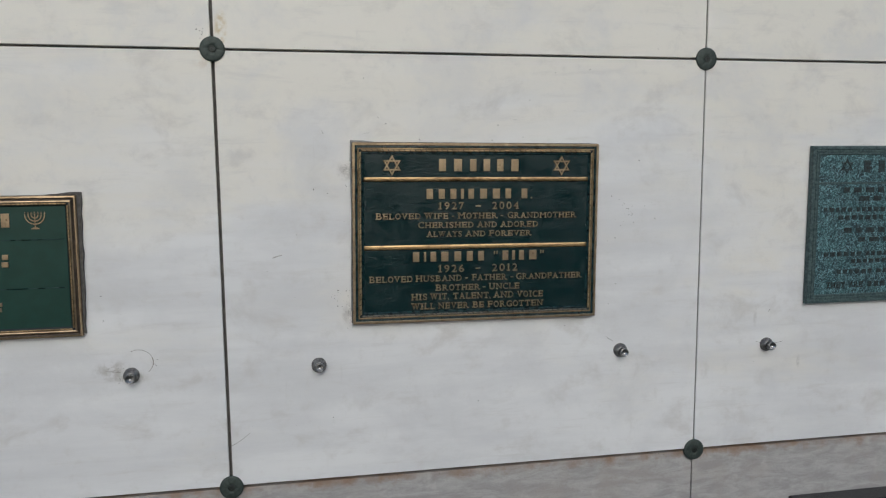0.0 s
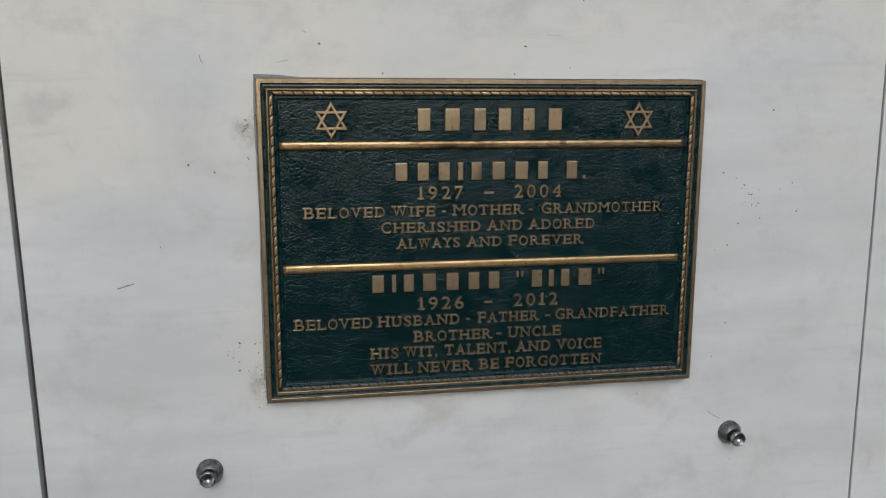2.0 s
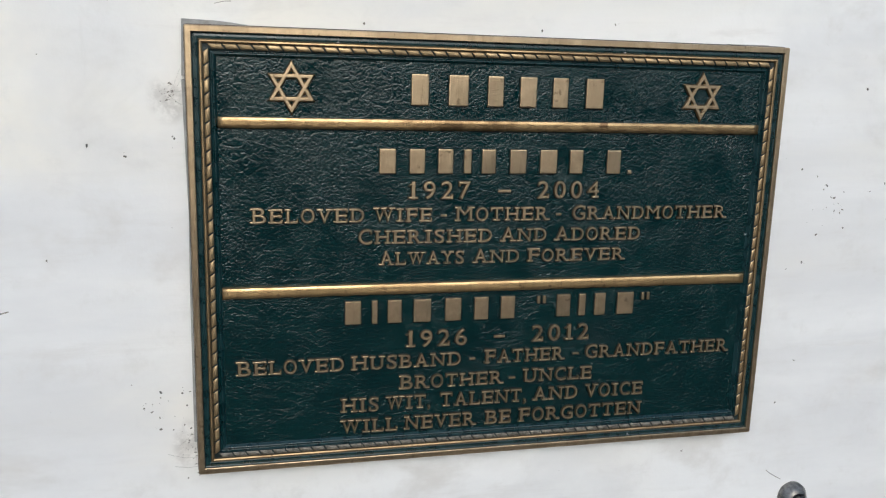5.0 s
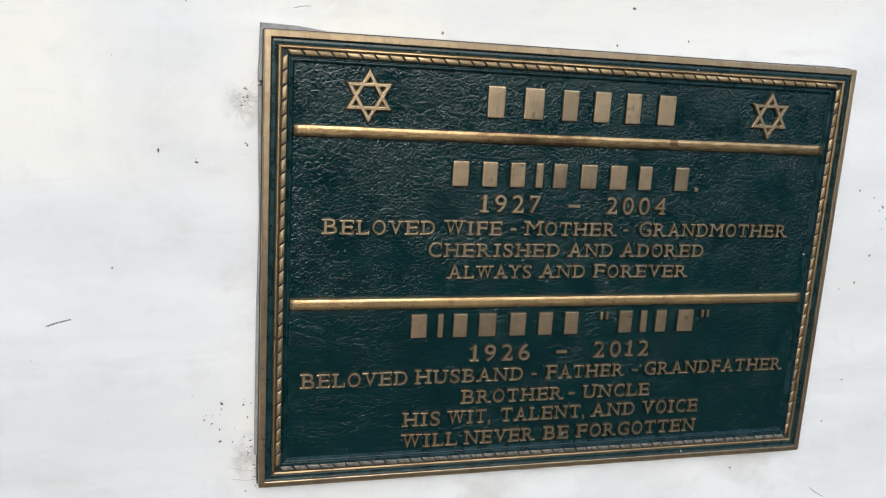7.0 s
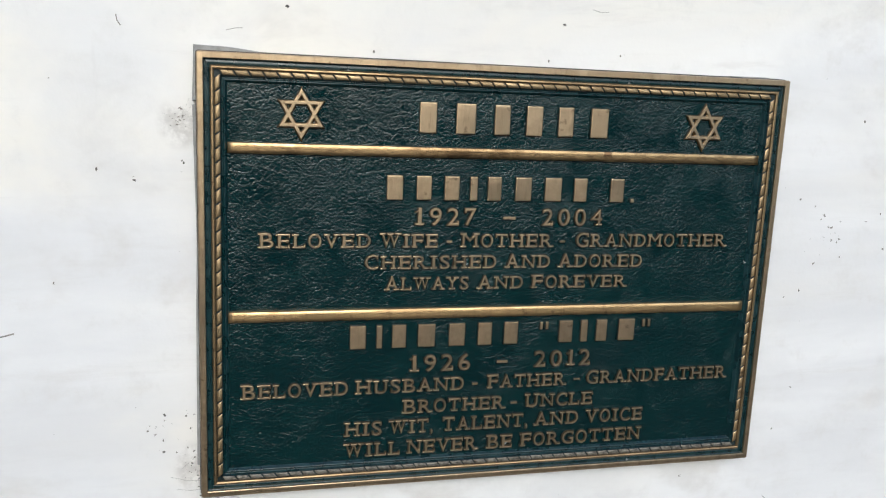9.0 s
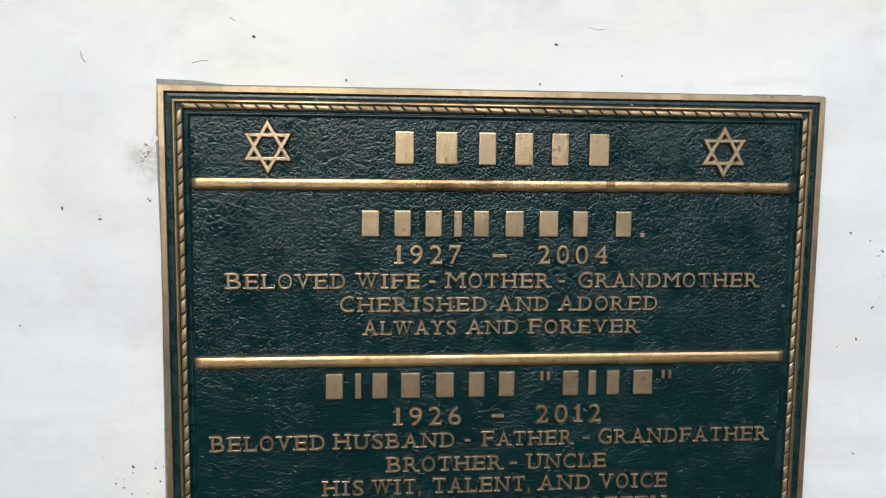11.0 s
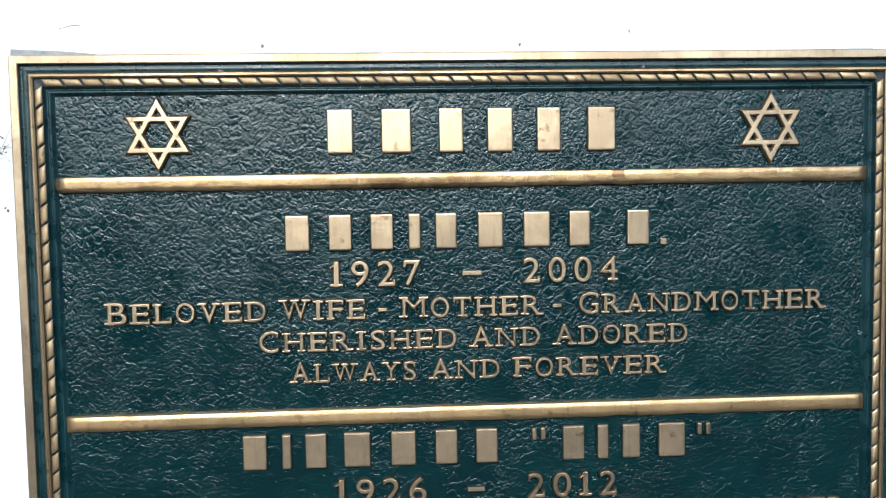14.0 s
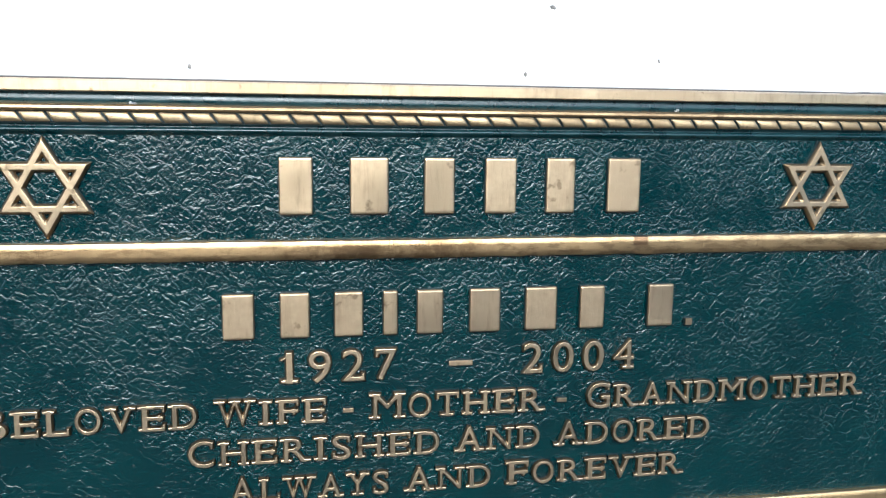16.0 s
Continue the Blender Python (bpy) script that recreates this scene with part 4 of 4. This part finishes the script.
# ---- the weathered blue-green plaque ----
def patina_plaque():
    w, h = 0.400, 0.281
    ob = empty("plaque", (0.803, 0, 0.7465), "weathered bronze plaque covered in flaky blue-green verdigris", "plaque")
    bm = bmesh.new()
    box(bm, -w / 2, w / 2, -0.0085, -0.001, -h / 2, h / 2, 0.0006, 1)
    part("back_plate", bm, PATINA_EDGE, ob, "grey-green edge")
    bm = bmesh.new()
    ring(bm, w, h, [(0.0003, 0.008), (0.0010, 0.0118), (0.0055, 0.0122), (0.0062, 0.0105), (0.0078, 0.0102), (0.0084, 0.0116), (0.0104, 0.0118), (0.0112, 0.0104), (0.0130, 0.0104), (0.0138, 0.0112), (0.0150, 0.0110), (0.0165, 0.0088)])
    part("moulded_border", bm, PATINA_EDGE, ob, "grey-green moulded border")
    bm = bmesh.new()
    box(bm, -w / 2 + 0.016, w / 2 - 0.016, -0.0092, -0.0084, -h / 2 + 0.016, h / 2 - 0.016)
    part("field", bm, PATINA, ob, "flaky verdigris field")
    bm = bmesh.new()
    box(bm, -w / 2 + 0.016, w / 2 - 0.016, -0.0104, -0.0090, 0.0725, 0.0765, 0.0004, 1)
    part("divider", bm, PATINA_EDGE, ob, "teal bar")
    mats = [PATINA_DARK, PATINA_DARK]
    star(-0.1300, 0.1045, 0.0138, 0.0022, 0.0088, 0.0108, mats, ob)
    bar_line(ob, 0.0935, 0.1145, even(-0.096, 0.096, 7), mats, 0.0088, 0.0106)
    rows = ((0.0575, 0.0670, -0.135, 11), (0.0425, 0.051, -0.102, 8), (0.0235, 0.0315, -0.172, 26), (0.009, 0.0175, -0.142, 21), (-0.0145, -0.005, -0.130, 11),
            (-0.0310, -0.0225, -0.100, 8), (-0.0565, -0.0485, -0.168, 25), (-0.0695, -0.062, -0.112, 17), (-0.0885, -0.0805, -0.140, 21))
    for z0, z1, x0, n in rows:
        bar_line(ob, z0, z1, worded(x0, -x0, n, n + int(x0 * -1000)), mats, 0.0088, 0.0104)
    row = line(ob, -0.1130, 0.0098, [("THEY", -0.160, -0.122), ("ARE", -0.113, -0.086)], 1.0, mats, 0.0088, 0.0104)
    bars(worded(-0.076, 0.160, 17, 5), -0.1130, -0.1032, 0.0088, 0.0104, mats, row)
    return ob


patina_plaque()

# ---- black granite ledge at the wall's foot ----
bm = bmesh.new()
box(bm, 0.594, 1.75, -0.045, 0.003, 0.0, 0.2445, 0.004, 3)
tagged(part("granite_ledge", bm, GRANITE), "black speckled granite ledge against the base course", "ledge")


# ---- flecks of dirt, scratches and cobweb on the marble ----
def shard(bm, x, z, r, rnd, y=0.0):
    n = rnd.randint(5, 7)
    turn, thin = rnd.uniform(0, math.pi), rnd.uniform(0.25, 0.8)
    rim = []
    for i in range(n):
        a = 2 * math.pi * i / n
        q = r * rnd.uniform(0.55, 1.25)
        u, v = q * math.cos(a), q * math.sin(a) * thin
        rim.append(bm.verts.new((x + u * math.cos(turn) - v * math.sin(turn), 0.0002 - y, z + u * math.sin(turn) + v * math.cos(turn))))
    tip = bm.verts.new((x, -0.2 * r - 0.0003 - y, z))
    for i in range(n):
        bm.faces.new((rim[i], rim[(i + 1) % n], tip))


def fleck(bm, x, z, r, rnd):
    """One crumb, or a ragged lump with a crumb or two beside it when it is large."""
    if r < 0.0008:
        return shard(bm, x, z, r, rnd)
    n, turn, thin = 11, rnd.uniform(0, math.pi), rnd.uniform(0.4, 0.75)
    rim, top = [], []
    for i in range(n):
        a = 2 * math.pi * i / n
        q = r * rnd.uniform(0.55, 1.15)
        for ring_, share, y in ((rim, 1.0, 0.0002), (top, 0.55, -0.28 * r)):
            u, v = share * q * math.cos(a), share * q * math.sin(a) * thin
            ring_.append(bm.verts.new((x + u * math.cos(turn) - v * math.sin(turn), y * rnd.uniform(0.7, 1.3), z + u * math.sin(turn) + v * math.cos(turn))))
    bm.faces.new(top)
    for i in range(n):
        j = (i + 1) % n
        bm.faces.new((rim[i], rim[j], top[j], top[i]))
    for _ in range(rnd.randint(1, 2)):
        shard(bm, x + rnd.gauss(0, 0.9 * r), z + rnd.gauss(0, 0.7 * r), r * rnd.uniform(0.2, 0.4), rnd)


def scratch(bm, pts, half):
    """A fine raised crumb line through the points (x, z)."""
    for (xa, za), (xb, zb) in zip(pts, pts[1:]):
        dx, dz = xb - xa, zb - za
        q = half / math.hypot(dx, dz)
        vs = [bm.verts.new((x, y, z)) for x, z, y in ((xa - dz * q, za + dx * q, 0.0002), (xa + dz * q, za - dx * q, 0.0002),
                                                     (xb + dz * q, zb - dx * q, 0.0002), (xb - dz * q, zb + dx * q, 0.0002),
                                                     (xa, za, -0.0003), (xb, zb, -0.0003))]
        bm.faces.new((vs[0], vs[4], vs[5], vs[3]))
        bm.faces.new((vs[4], vs[1], vs[2], vs[5]))


FLECKS = [(-0.183, 0.994), (-0.431, 1.062), (0.088, 0.962), (0.131, 1.007), (0.0345, 0.9215), (0.281, 0.863), (-0.242, 0.815), (-0.2635, 0.8215),
          (-0.2285, 0.661), (0.152, 0.586), (0.2325, 0.804), (0.263, 0.782), (0.271, 0.773), (0.2505, 0.754), (0.002, 0.465), (-0.0945, 0.8985),
          (0.0245, 0.8975), (0.0765, 0.903), (-0.291, 0.751), (0.66, 0.458), (-0.2125, 0.826), (0.243, 0.654), (0.191, 1.013), (0.230, 0.62), (-0.24, 0.453), (-0.584, 0.665), (-0.582, 0.627),
          (0.2465, 0.7985), (0.2555, 0.7915), (0.2935, 0.7865), (0.3060, 0.7925), (0.3125, 0.7645), (0.2275, 0.7280), (0.2405, 0.7330), (-0.1490, 0.9235)]
rnd = random.Random(7)
bm = bmesh.new()
for i, (x, z) in enumerate(FLECKS):
    fleck(bm, x, z, rnd.uniform(0.0010, 0.0018) * (1.3 if i in (6, 9, 4, 13) else 1.0), rnd)
for cx, cz, sx_, sz_, n in ( (0.262, 0.772, 0.018, 0.014, 16), (-0.232, 0.655, 0.008, 0.008, 8), (-0.425, 1.058, 0.010, 0.006, 8), (-0.557, 0.536, 0.014, 0.007, 26), (-0.512, 0.556, 0.005, 0.008, 12), (-0.565, 0.552, 0.014, 0.004, 12)):
    for _ in range(n):
        fleck(bm, min(cx + rnd.gauss(0, sx_ * 0.6), cx + sx_), cz + rnd.gauss(0, sz_ * 0.6), rnd.uniform(0.0004, 0.0012), rnd)
for cx, cz, sx_, sz_, n, r in ((-0.2150, 0.853, 0.0022, 0.0050, 18, 0.0010), (-0.211, 0.835, 0.003, 0.012, 7, 0.0007), (-0.213, 0.626, 0.005, 0.012, 24, 0.0010),
                               (-0.226, 0.640, 0.010, 0.018, 9, 0.0012), (-0.207, 0.612, 0.0012, 0.010, 20, 0.0010)):
    for _ in range(n):
        fleck(bm, min(cx + rnd.gauss(0, sx_), -0.2052), cz + rnd.gauss(0, sz_), r * rnd.uniform(0.35, 1.2), rnd)
for _ in range(130):
    x, z = rnd.uniform(-0.78, 0.78), rnd.uniform(0.36, 1.15)
    if min(abs(x - c) for c in COLS) > 0.004 and abs(z - ROWS_Z[1]) > 0.004:
        fleck(bm, x, z, rnd.uniform(0.0002, 0.0007), rnd)
for x0, x1, z, n in ((-0.75, 0.75, ROWS_Z[1], 90), (-0.42, 0.75, ROWS_Z[0] - 0.004, 70)):
    for _ in range(n):
        fleck(bm, rnd.uniform(x0, x1), z + rnd.gauss(0, 0.0016), rnd.uniform(0.0003, 0.0009), rnd)
tagged(part("dirt_flecks", bm, DIRT), "dark flecks of dirt stuck to the marble", "dirt", kind="stuff")
bm = bmesh.new()
scratch(bm, [(0.228, 0.563), (0.233, 0.559), (0.238, 0.556), (0.2425, 0.5535)], 0.0004)
scratch(bm, [(-0.329, 0.7155), (-0.323, 0.7175), (-0.315, 0.7195)], 0.0008)
scratch(bm, [(-0.249, 0.9135), (-0.2485, 0.910), (-0.2465, 0.907)], 0.0005)
scratch(bm, [(-0.163, 0.9345), (-0.1595, 0.9325)], 0.0004)
scratch(bm, [(0.054, 0.9325), (0.060, 0.9310), (0.066, 0.9314)], 0.0002)
scratch(bm, [(-0.186, 0.9075), (-0.180, 0.9090), (-0.176, 0.9092)], 0.0003)
scratch(bm, [(-0.401, 0.417), (-0.388, 0.424), (-0.372, 0.436)], 0.0005)
arc_pts = [(-0.535 + 0.022 * math.cos(radians(a)), 0.560 + 0.020 * math.sin(radians(a))) for a in range(-50, 125, 12)]
scratch(bm, arc_pts, 0.0006)
scratch(bm, arc_pts[3:7], 0.0010)
scratch(bm, [(0.514, 0.5405), (0.521, 0.538), (0.526, 0.5365)], 0.0005)
scratch(bm, [(0.566, 0.538), (0.557, 0.5365), (0.549, 0.534)], 0.0006)
scratch(bm, [(0.536, 0.593), (0.5375, 0.597), (0.540, 0.598)], 0.0006)
scratch(bm, [(-0.583, 0.549), (-0.572, 0.5475), (-0.561, 0.546)], 0.0006)
tagged(part("scratches", bm, SCUFF), "fine dark scratches and scuffs on the marble", "scratch", kind="stuff")
bm = bmesh.new()
for xa, za, xb, zb in ((-0.206, 0.872, -0.2155, 0.851), (-0.2055, 0.864, -0.217, 0.849), (-0.206, 0.855, -0.225, 0.8562), (-0.206, 0.846, -0.2145, 0.853),
                       (-0.206, 0.613, -0.226, 0.617), (-0.205, 0.607, -0.222, 0.608), (-0.206, 0.635, -0.219, 0.622)):
    scratch(bm, [(xa, za), ((xa + xb) / 2, (za + zb) / 2 - 0.0012), (xb, zb)], 0.00008)
tagged(part("cobweb", bm, WEB), "dusty grey cobweb strands at the plaque edge", "cobweb", kind="stuff")

bm = bmesh.new()
for x, z, y, r in ((0.0800, 0.8845, 0.0110, 0.0016), (-0.1115, 0.8855, 0.0110, 0.0014), (0.1840, 0.7575, 0.0092, 0.0017), (0.0990, 0.6090, 0.0120, 0.0020),
                   (0.0050, 0.6290, 0.0103, 0.0014), (0.1490, 0.6770, 0.0103, 0.0012), (-0.1350, 0.6180, 0.0088, 0.0009), (0.1660, 0.8210, 0.0083, 0.0010)):
    for _ in range(3):
        shard(bm, x + rnd.gauss(0, 0.4 * r), z + rnd.gauss(0, 0.3 * r), r * rnd.uniform(0.4, 0.7), rnd, y)
tagged(part("dust_specks", bm, WEB), "pale specks of dust caught on the bronze plaque", "dust", kind="stuff")
